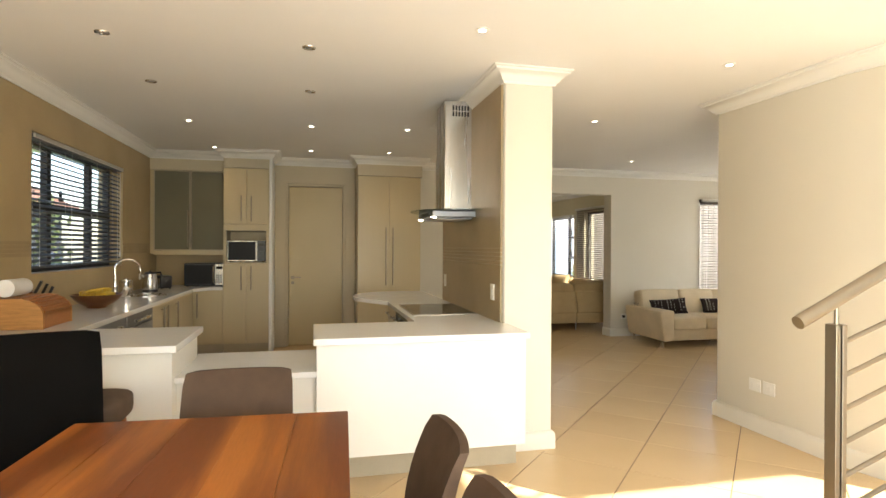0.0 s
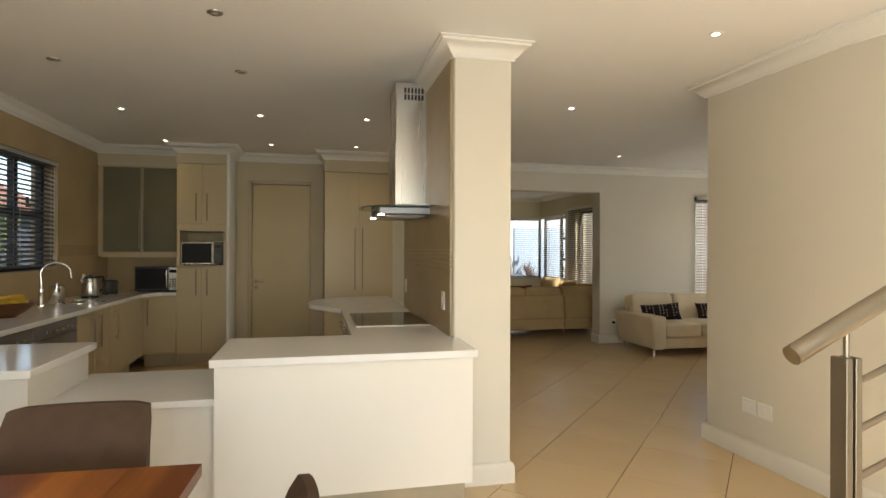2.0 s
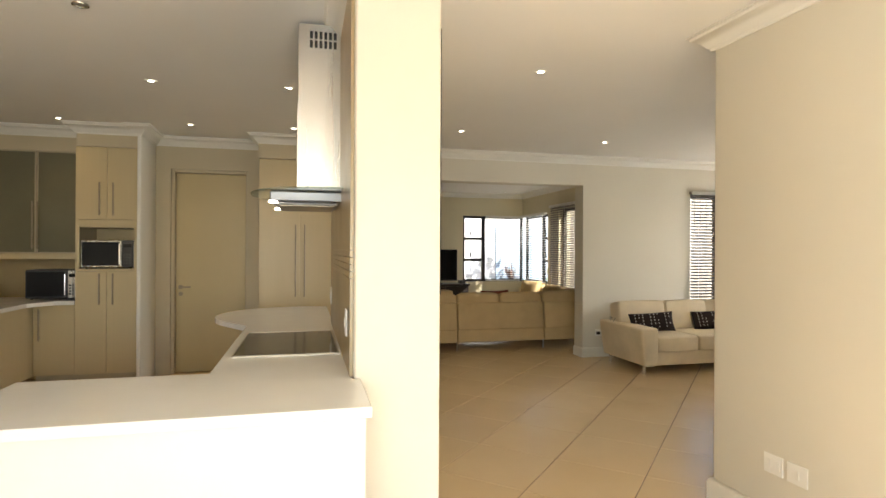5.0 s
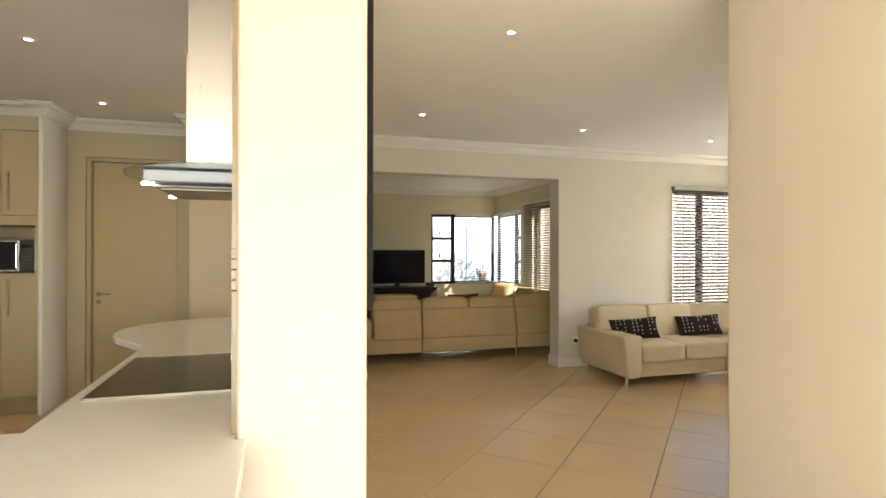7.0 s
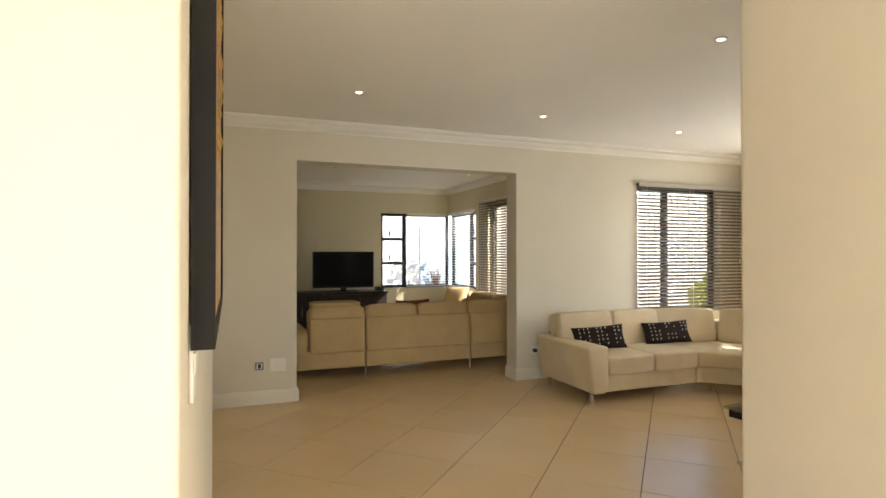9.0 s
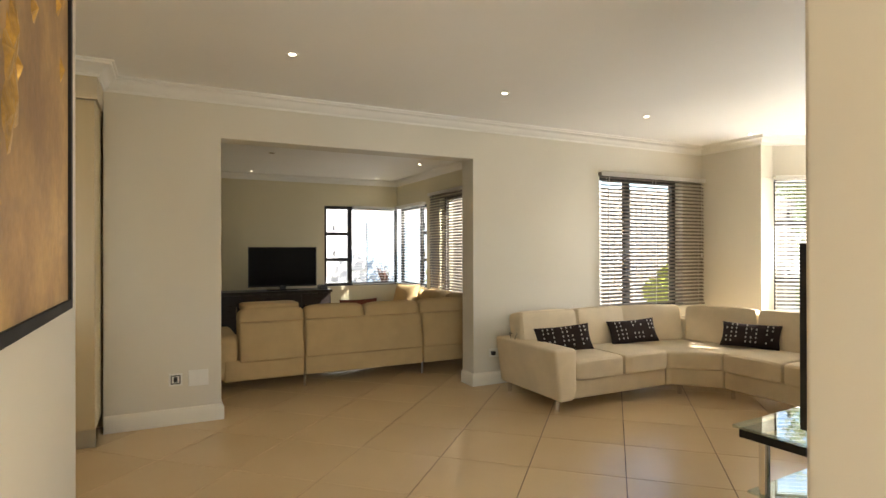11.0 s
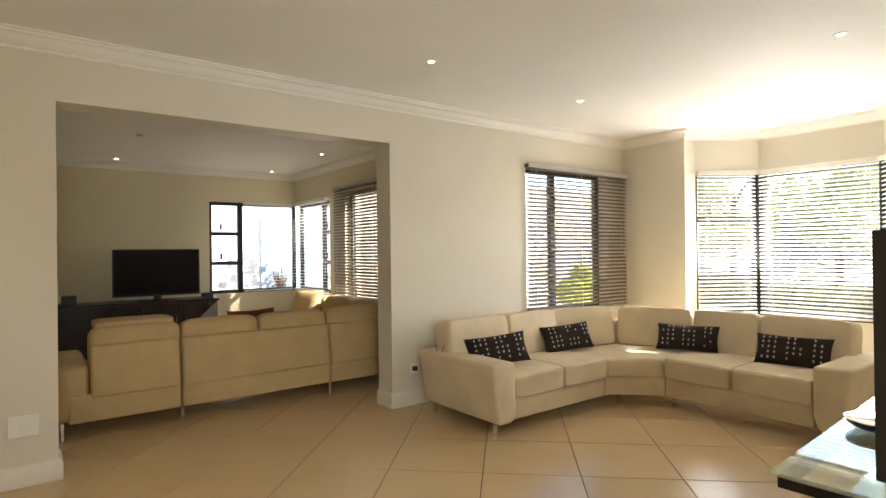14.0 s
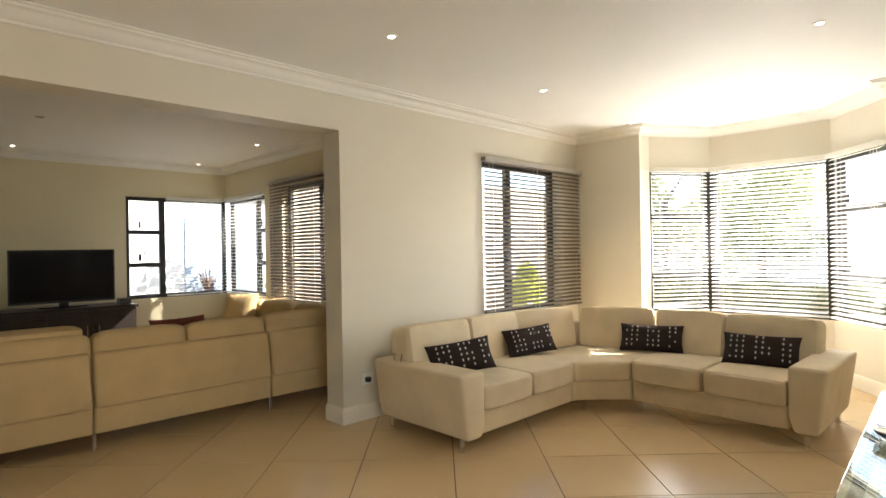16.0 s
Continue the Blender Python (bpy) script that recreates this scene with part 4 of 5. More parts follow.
part("outlet_frame", boxes((-0.036, -0.028, -0.0125, -0.0092, -0.036, 0.036), (0.028, 0.036, -0.0125, -0.0092, -0.036, 0.036), (-0.028, 0.028, -0.0125, -0.0092, 0.028, 0.036), (-0.028, 0.028, -0.0125, -0.0092, -0.036, -0.028)), BLACKP, s)
wall_plate(pose(2.395, NY, 0.365, 0, 0, 0), 0.15, 0.13, "blank white wall plate beside the socket", 1, "socket")
wall_plate(pose(5.24, NY, 0.33, 0, 0, 0), 0.11, 0.09, "white socket behind the sofa arm", 2, "socket")
ad = base("plug_adapter", pose(5.22, NY - 0.0135, 0.33), "small black plug in the wall socket", "plug")
part("body", box(-0.02, 0.02, -0.04, 0, -0.02, 0.02, 0.006), BLACKP, ad)

# ---- picture on the living side ----
pc = base("framed_painting", pose(1.885, 4.50, 1.25), "abstract bronze and gold painting in a dark frame", "painting")
part("frame", boxes((0.004, 0.05, -0.60, -0.575, 0, 1.26), (0.004, 0.05, 0.575, 0.60, 0, 1.26), (0.004, 0.05, -0.575, 0.575, 0, 0.025), (0.004, 0.05, -0.575, 0.575, 1.235, 1.26)), FRAMEB, pc, "matt black frame")
part("canvas", box(0.004, 0.042, -0.575, 0.575, 0.025, 1.235), CANVAS, pc, "bronze and ochre canvas")
random.seed(5)
for i in range(26):
    y, z, r = random.uniform(-0.45, 0.52), random.uniform(0.30, 1.15), random.uniform(0.025, 0.07)
    bm = bmesh.new()
    vs = []
    for k in range(14):
        a = 2 * math.pi * k / 14
        rr = r * random.uniform(0.65, 1.15)
        vs.append(bm.verts.new((0.0425, y + 0.7 * rr * math.cos(a), z + rr * 1.2 * math.sin(a))))
    c0 = bm.verts.new((0.052, y, z))
    for k in range(14):
        bm.faces.new((vs[k], vs[(k + 1) % 14], c0))
    bmesh.ops.recalc_face_normals(bm, faces=bm.faces)
    part("gold_patch", bm, GOLD, pc)

# ---- downlights ----
LAMPS_ON = [(2.94, 5.03), (2.995, 3.24), (0.16, 5.99), (-1.06, 6.025), (1.177, 5.91), (1.147, 3.07), (-1.06, 7.55), (0.15, 7.52), (1.18, 7.43), (2.93, 7.08), (4.735, 7.235), (6.465, 7.31), (8.207, 7.40), (6.58, 5.325), (8.40, 5.44), (3.43, 12.95), (5.666, 11.10), (5.66, 13.04), (4.74, 5.2)]
LAMPS_OFF = [(-1.06, 3.655), (-1.053, 4.66), (0.153, 4.645), (0.149, 3.615), (3.445, 11.06)]


def downlight(lit):
    o = base("downlight", pose(0, 0, H), "small round lit downlight recessed in the ceiling" if lit else "small round unlit downlight recessed in the ceiling", "downlight", "ceiling downlights")
    part("trim_ring", lathe([(0.022, -0.0005), (0.023, -0.006), (0.041, -0.005), (0.043, -0.0005)], 24), STEEL if not lit else WHITEP, o, "", True)
    part("lens", lathe([(0.0215, -0.0008), (0.0215, -0.003), (0.0005, -0.003)], 20), LENS if lit else LENS_OFF, o)
    return o


for lit, places in ((True, LAMPS_ON), (False, LAMPS_OFF)):
    first = downlight(lit)
    first.matrix_world = pose(*places[0], H)
    for x, y in places[1:]:
        copy_thing(first, pose(x, y, H))


# ---- seating ----
def soft(name, x0, x1, y0, y1, z0, z1, material, parent, puff=0.3, power=6.0, m=None, n=8):
    bm = cushion(x1 - x0, y1 - y0, z1 - z0, puff, n, power, m=Matrix.Translation(((x0 + x1) / 2, (y0 + y1) / 2, (z0 + z1) / 2)))
    if m:
        bmesh.ops.transform(bm, matrix=m, verts=bm.verts)
    return part(name, bm, material, parent, "", True)


def block(name, x0, x1, y0, y1, z0, z1, material, parent, bevel=0.04, m=None):
    bm = box(x0, x1, y0, y1, z0, z1, bevel, 4)
    if m:
        bmesh.ops.transform(bm, matrix=m, verts=bm.verts)
    return part(name, bm, material, parent, "", True)


def leg(x, y, parent, h=0.108, r=0.02):
    bm = rod((x, y, 0.0), (x, y, h), r, 14)
    rod((x, y, h - 0.012), (x, y, h), r * 1.7, 14, bm)
    return part("leg", bm, CHROME, parent, "short chrome leg", True)


def arc(cx, cy, r0, r1, a0, a1, z0, z1, bevel, n=8):
    out = [(cx + r0 * math.cos(radians(a0 + (a1 - a0) * k / n)), cy + r0 * math.sin(radians(a0 + (a1 - a0) * k / n))) for k in range(n + 1)]
    inn = [(cx + r1 * math.cos(radians(a0 + (a1 - a0) * k / n)), cy + r1 * math.sin(radians(a0 + (a1 - a0) * k / n))) for k in range(n + 1)][::-1]
    return prism(out + inn, z0, z1, bevel, 3)


# corner sofa: wing along the wall, curved corner, wing along the bay
so = base("corner_sofa", pose(0.035, 0.03, 0), "beige fabric corner sofa with chrome legs", "sofa")
FY, BX = 7.01, 6.765            # front of the wall wing, front of the bay wing
part("base_frame", box(5.28, 6.42, FY + 0.03, 7.98, 0.105, 0.27, 0.02, 3), SOFA, so, "", True)
part("base_frame", box(BX + 0.03, 7.70, 5.56, 6.70, 0.105, 0.27, 0.02, 3), SOFA, so, "", True)
CR = (6.42, 6.70)
corner = [(6.423, FY + 0.03), (6.48, FY + 0.025), (6.755, 6.765), (BX + 0.03, 6.703), (7.70, 6.703), (7.67, 7.25), (7.45, 7.72), (7.0, 7.96), (6.423, 7.98)]
part("corner_base", prism(corner, 0.105, 0.27, 0.015, 3), SOFA, so, "", True)
cseat = [(6.425, FY + 0.0), (6.47, FY - 0.005), (6.735, 6.75), (BX, 6.705), (7.42, 6.705), (7.38, 7.15), (7.18, 7.45), (6.85, 7.62), (6.425, 7.64)]
part("corner_seat", prism(cseat, 0.26, 0.435, 0.035, 4), SOFA, so, "", True)
for x0, x1 in ((5.30, 5.86), (5.865, 6.42)):
    soft("seat_cushion", x0, x1, FY - 0.01, 7.66, 0.255, 0.455, SOFA, so, 0.35, 14)
for y0, y1 in ((5.56, 6.13), (6.135, 6.70)):
    soft("seat_cushion", BX - 0.01, 7.42, y0, y1, 0.255, 0.455, SOFA, so, 0.35, 14)
lean = Matrix.Translation((0, 7.62, 0.44)) @ Matrix.Rotation(radians(-10), 4, "X") @ Matrix.Translation((0, -7.62, -0.44))
for x0, x1 in ((5.15, 5.825), (5.83, 6.455)):
    soft("back_cushion", x0, x1, 7.56, 7.80, 0.42, 0.825, SOFA, so, 0.2, 12, lean)
leanx = Matrix.Translation((7.38, 0, 0.44)) @ Matrix.Rotation(radians(10), 4, "Y") @ Matrix.Translation((-7.38, 0, -0.44))
for y0, y1 in ((5.50, 6.175), (6.18, 6.775)):
    soft("back_cushion", 7.34, 7.58, y0, y1, 0.42, 0.825, SOFA, so, 0.2, 12, leanx)
for (cx, cy, a, w) in ((6.795, 7.57, -19, 0.71), (7.29, 7.11, -66, 0.70)):
    m = pose(cx, cy, 0.44, 0, 0, a) @ Matrix.Rotation(radians(-10), 4, "X")
    soft("back_cushion", -w / 2, w / 2, -0.05, 0.20, -0.02, 0.38, SOFA, so, 0.2, 12, m)
part("back_frame", box(5.28, 6.45, 7.84, 8.0, 0.105, 0.64, 0.03, 3), SOFA, so, "", True)
part("back_frame", box(7.58, 7.74, 5.54, 6.74, 0.105, 0.64, 0.03, 3), SOFA, so, "", True)
part("corner_back", prism([(6.45, 7.84), (6.95, 7.82), (7.32, 7.62), (7.54, 7.25), (7.58, 6.74), (7.74, 6.74), (7.72, 7.3), (7.48, 7.76), (7.02, 7.99), (6.45, 8.0)], 0.105, 0.64, 0.02, 3), SOFA, so, "", True)


def slanted_arm(m):
    """An arm that widens upwards, local x outwards, y along its depth."""
    bm = side_prism([(0.03, 0.105), (0.175, 0.105), (0.24, 0.555), (0.0, 0.555), (0.0, 0.20)], 0, 0.95)
    bmesh.ops.bevel(bm, geom=list(bm.edges), offset=0.028, segments=4, profile=0.5, affect="EDGES")
    bmesh.ops.transform(bm, matrix=m, verts=bm.verts)
    return bm


part("armrest", slanted_arm(Matrix.Translation((5.295, FY - 0.02, 0)) @ Matrix.Diagonal((-1, 1, 1, 1))), SOFA, so, "", True)
part("armrest", slanted_arm(Matrix.Translation((BX - 0.01, 5.56, 0)) @ Matrix.Rotation(radians(-90), 4, "Z")), SOFA, so, "", True)
for x, y in ((5.181, 7.115), (5.203, 7.895), (6.40, 7.9), (6.62, 7.05), (6.865, 5.475), (7.62, 5.44), (6.90, 6.68), (7.66, 6.7)):
    leg(x, y, so)


def dotted_pillow(m, label):
    o = base("throw_pillow", m, label, "pillow", "dotted pillows on the sofa")
    w, h, t = 0.54, 0.255, 0.13
    part("cover", flat_pillow(w, h, t), PILLOW, o, "", True)
    bm = bmesh.new()
    for cx in (-0.20, -0.155, -0.11, -0.02, 0.025, 0.07, 0.16, 0.205):
        for cz in (0.05, 0.092, 0.134, 0.176, 0.215):
            u, v = cx / (w / 2), (cz - h / 2) / (h / 2)
            th = t / 2 * ((1 - u ** 4) * (1 - v ** 4)) ** 0.6 + 0.0035
            if random.random() < 0.12:
                continue
            q = [bm.verts.new((cx + dx, -th, cz + dz)) for dx, dz in ((-0.009, 0), (0, -0.013), (0.009, 0), (0, 0.013))]
            bm.faces.new(q)
    tagged(part("diamond_dots", bm, DIAM, o, "silver woven diamonds"), kind="stuff")
    return o


PL = "dark brown throw pillow with silver diamond dots on the sofa"
dotted_pillow(pose(5.50, 7.37, 0.455, -24, -5, -20), PL)
dotted_pillow(pose(6.46, 7.45, 0.45, -24, -3, -14), PL)
dotted_pillow(pose(7.235, 6.76, 0.445, -24, 0, -72), PL)
dotted_pillow(pose(7.205, 5.88, 0.445, -24, 0, -84), PL)
gl = base("eyeglasses", pose(5.19, 7.73, 0.557), "thin wire reading glasses lying on the sofa arm", "eyeglasses")
part("frame", tube([(-0.07, 0, 0.004), (-0.05, 0.05, 0.05), (0.0, 0.06, 0.03), (0.03, 0.02, 0.06), (0.07, 0.0, 0.01), (0.09, -0.04, 0.004)], 0.0025, 6), BLACKP, gl)
part("temple", tube([(-0.06, -0.05, 0.003), (0.0, 0.0, 0.05), (0.06, 0.05, 0.003)], 0.0025, 6), BLACKP, gl)

# sofa in the family room, seen from behind
s2 = base("sectional_sofa", pose(0, 0.05, 0), "tan fabric sectional sofa with steel legs", "sofa")
for x0, x1 in ((2.66, 3.44), (3.45, 4.785), (4.795, 5.60)):
    part("base_frame", box(x0, x1, 8.985, 9.95, 0.118, 0.33, 0.02, 3), SOFA2, s2, "", True)
for x0, x1 in ((2.80, 3.44), (3.45, 4.785), (4.795, 5.60)):
    bm = side_prism([(8.955, 0.30), (9.12, 0.30), (9.18, 0.69), (9.02, 0.69)], -x1 + 0.003, -x0 - 0.003)
    bmesh.ops.bevel(bm, geom=list(bm.edges), offset=0.025, segments=3, profile=0.5, affect="EDGES")
    bmesh.ops.transform(bm, matrix=Matrix.Rotation(radians(90), 4, "Z"), verts=bm.verts)
    bmesh.ops.transform(bm, matrix=Matrix(((-1, 0, 0, 0), (0, 1, 0, 0), (0, 0, 1, 0), (0, 0, 0, 1))), verts=bm.verts)
    for v in bm.verts:
        v.co.x = -v.co.x
    bmesh.ops.recalc_face_normals(bm, faces=bm.faces)
    part("back_panel", bm, SOFA2, s2, "", True)
lean2 = Matrix.Translation((0, 9.15, 0.6)) @ Matrix.Rotation(radians(-8), 4, "X") @ Matrix.Translation((0, -9.15, -0.6))
for x0, x1, h in ((2.80, 3.46, 0.83), (3.47, 4.12, 0.835), (4.13, 4.79, 0.835), (4.80, 5.50, 0.845)):
    soft("back_cushion", x0, x1, 9.06, 9.30, 0.45, h, SOFA2, s2, 0.4, 8, lean2)
for x0, x1 in ((2.80, 3.45), (3.46, 4.78), (4.79, 5.5)):
    soft("seat_cushion", x0, x1, 9.25, 9.98, 0.33, 0.47, SOFA2, s2, 0.5, 6)
soft("armrest", 2.55, 2.80, 8.99, 9.95, 0.118, 0.565, SOFA2, s2, 0.1, 9)
soft("loose_cushion", 2.84, 3.42, 9.12, 9.46, 0.79, 0.865, SOFA2, s2, 0.3, 8)
part("base_frame", box(5.0, 5.98, 9.96, 11.75, 0.118, 0.33, 0.02, 3), SOFA2, s2, "", True)
part("side_back", box(5.82, 5.99, 9.0, 11.75, 0.10, 0.69, 0.03, 3), SOFA2, s2, "", True)
for y0, y1 in ((9.35, 10.15), (10.16, 10.95), (10.96, 11.72)):
    soft("back_cushion", 5.60, 5.85, y0, y1, 0.46, 0.83, SOFA2, s2, 0.5, 5)
    soft("seat_cushion", 5.0, 5.66, y0, y1, 0.33, 0.47, SOFA2, s2, 0.5, 6)
for x, y in ((2.62, 9.03), (3.45, 9.02), (4.79, 9.03), (5.9, 9.05), (2.62, 9.9), (5.05, 11.7), (5.9, 11.7)):
    part("leg", box(x - 0.012, x + 0.012, y - 0.012, y + 0.012, 0, 0.125, 0.002), STEEL, s2, "flat steel leg")
pw = base("throw_pillow", pose(5.42, 11.2, 0.472, -20, 0, -60), "tan square cushion leaning on the sofa", "pillow")
part("cover", flat_pillow(0.46, 0.44, 0.15), SOFA2, pw, "", True)
pw = base("throw_pillow", pose(4.25, 9.55, 0.50, -25, 0, 8), "rust red throw pillow on the tan sofa", "pillow")
part("cover", flat_pillow(0.50, 0.36, 0.14), RUST, pw, "", True)


# ---- televisions and stands ----
def television(m, w, h, label, back=False):
    o = base("television", m, label, "television")
    part("bezel", boxes((-w / 2, w / 2, 0, 0.035, 0, 0.025), (-w / 2, w / 2, 0, 0.035, h - 0.015, h), (-w / 2, -w / 2 + 0.015, 0, 0.035, 0.025, h - 0.015), (w / 2 - 0.015, w / 2, 0, 0.035, 0.025, h - 0.015)), BLACKP, o)
    part("screen", box(-w / 2 + 0.015, w / 2 - 0.015, 0.006, 0.03, 0.025, h - 0.015), BLACKG, o, "black switched-off screen")
    bm = box(-w / 2 + 0.004, w / 2 - 0.004, 0.0351, 0.06, 0.004, h - 0.004, 0.008, 2)
    part("back_shell", bm, BLACKP, o, "", True)
    bm = side_prism([(0.06, 0.05), (0.13, 0.10), (0.13, h - 0.2), (0.06, h - 0.06)], -w / 2 + 0.10, w / 2 - 0.10)
    bmesh.ops.transform(bm, matrix=Matrix.Rotation(radians(90), 4, "Z"), verts=bm.verts)
    for v in bm.verts:
        v.co.x = -v.co.x
        v.co.y = v.co.y
    bmesh.ops.recalc_face_normals(bm, faces=bm.faces)
    part("back_bulge", bm, GREYP, o)
    for i in range(9):
        part("vent_slot", box(-0.34 + i * 0.08, -0.30 + i * 0.08, 0.128, 0.1325, h - 0.30, h - 0.24), BLACKP, o)
    part("neck", box(-0.05, 0.05, 0.02, 0.07, -0.045, 0.03, 0.006), BLACKP, o)
    part("foot_plate", prism([(0.26 * math.cos(a), 0.045 + 0.13 * math.sin(a)) for a in [2 * math.pi * k / 28 for k in range(28)]], -0.06, -0.045, 0.003), BLACKG, o)
    return o


television(pose(4.95, 4.615, 0.7015, 0, 0, 183), 1.12, 0.73, "black flat television seen from its back, on the glass stand")
TVM = pose(4.39, 4.878, 0, 0, 0, 3.5) @ Matrix.Diagonal((1, 1, 1.161, 1)) @ pose(-4.59, -4.965, 0)
tt = base("tv_stand", TVM, "glass television stand with dark rails", "tv stand")
X0, X1, Y0, Y1 = 4.59, 6.20, 4.42, 4.965
part("glass_top", box(X0, X1, Y0, Y1, 0.540, 0.552, 0.003), TGLASS, tt, "clear green-edged glass top")
part("top_rail", boxes((X0 + 0.02, X0 + 0.05, Y0 + 0.02, Y1 - 0.02, 0.505, 0.538), (X1 - 0.05, X1 - 0.02, Y0 + 0.02, Y1 - 0.02, 0.505, 0.538), (X0 + 0.05, X1 - 0.05, Y0 + 0.02, Y0 + 0.05, 0.505, 0.538), (X0 + 0.05, X1 - 0.05, Y1 - 0.05, Y1 - 0.02, 0.505, 0.538)), BLACKG, tt, "dark rail under the glass")
part("glass_shelf", box(X0 + 0.06, X1 - 0.06, Y0 + 0.02, Y1 - 0.03, 0.290, 0.300, 0.003), TGLASS, tt, "clear glass middle shelf")
part("glass_shelf", box(X0 + 0.04, X1 - 0.04, Y0 + 0.02, Y1 - 0.03, 0.070, 0.080, 0.003), TGLASS, tt, "clear glass bottom shelf")
for x in (X0 + 0.09, X1 - 0.09):
    for y in (Y0 + 0.08, Y1 - 0.09):
        part("leg", rod((x, y, 0), (x, y, 0.505), 0.022, 16), CHROME, tt, "chrome tube leg", True)
dk = base("speaker_dock", pose(5.16, 4.78, 0.6415) @ Matrix.Diagonal((0.8, 0.8, 0.8, 1)), "blue round speaker with a chrome rim on the glass stand", "speaker")
part("body", lathe([(0.05, 0), (0.10, 0.01), (0.135, 0.035), (0.14, 0.05), (0.12, 0.055), (0.0005, 0.03)], 32), mat("blue_plastic", (0.015, 0.03, 0.11), 0.3), dk, "", True)
part("rim", lathe([(0.121, 0.0555), (0.141, 0.0505), (0.146, 0.058), (0.126, 0.064)], 32), CHROME, dk, "", True)
bx = base("set_top_box", pose(4.9, 4.60, 0.3488), "flat black set-top box on the glass shelf", "set-top box")
part("case", box(-0.18, 0.18, -0.12, 0.12, 0.0, 0.05, 0.004), BLACKP, bx)

television(pose(3.92, 12.86, 0.80), 1.13, 0.67, "large black flat television on a dark cabinet")
tc = base("tv_cabinet", pose(0, 0, 0), "long black-brown wooden television cabinet", "tv cabinet")
part("top", box(2.70, 4.72, 12.68, 13.25, 0.695, 0.735, 0.004), DARKWOOD, tc)
part("body", box(2.72, 4.70, 12.72, 13.24, 0.08, 0.694), DARKWOOD, tc)
part("plinth", box(2.76, 4.66, 12.76, 13.2, 0.0, 0.079), DARKWOOD, tc)
for i in range(4):
    d = part("door", box(2.73 + i * 0.49, 3.205 + i * 0.49, 12.70, 12.719, 0.10, 0.68, 0.003), DARKWOOD, tc)
    part("handle", rod((3.15 + i * 0.49 if i % 2 == 0 else 2.79 + i * 0.49, 12.685, 0.32), (3.15 + i * 0.49 if i % 2 == 0 else 2.79 + i * 0.49, 12.685, 0.50), 0.006, 8), STEEL, d)
for x, w, h in ((2.86, 0.16, 0.12), (4.60, 0.13, 0.07)):
    sp = base("loudspeaker", pose(x, 12.90, 0.736), "small black loudspeaker on the television cabinet", "loudspeaker", "cabinet loudspeakers")
    part("case", box(-w / 2, w / 2, -0.1, 0.1, 0, h, 0.005), BLACKP, sp)
    part("grille", box(-w / 2 + 0.01, w / 2 - 0.01, -0.106, -0.1005, 0.01, h - 0.01, 0.002), GREYP, sp)
lc = base("floor_speaker", pose(2.55, 12.6, 0), "black floor-standing loudspeaker beside the cabinet", "loudspeaker")
part("case", box(-0.11, 0.11, -0.14, 0.14, 0, 0.80, 0.006), BLACKP, lc)
part("grille", box(-0.10, 0.10, -0.15, -0.141, 0.05, 0.78, 0.004), GREYP, lc)


# ---- dining set ----
tb = base("dining_table", pose(0.330, 2.338, 0, 0, 0, -3) @ pose(-0.285, -2.30, 0), "red-brown wooden plank dining table with amber streaks", "table")
TX0, TX1, TY0, TY1 = -0.775, 0.285, 0.45, 2.30
xs = [TX0 + (TX1 - TX0) * k / 5 for k in range(6)]
for i in range(5):
    part("plank", box(xs[i] + 0.0004, xs[i + 1] - 0.0004, TY0, TY1, 0.722, 0.762, 0.0008, 1), TABLE, tb)
part("apron", boxes((TX0 + 0.08, TX1 - 0.08, TY0 + 0.08, TY0 + 0.105, 0.62, 0.7215), (TX0 + 0.08, TX1 - 0.08, TY1 - 0.105, TY1 - 0.08, 0.62, 0.7215), (TX0 + 0.08, TX0 + 0.105, TY0 + 0.105, TY1 - 0.105, 0.62, 0.7215), (TX1 - 0.105, TX1 - 0.08, TY0 + 0.105, TY1 - 0.105, 0.62, 0.7215)), TABLE, tb)
for x in (TX0 + 0.065, TX1 - 0.145):
    for y in (TY0 + 0.065, TY1 - 0.145):
        part("leg", box(x, x + 0.08, y, y + 0.08, 0, 0.7215, 0.004), TABLE, tb)


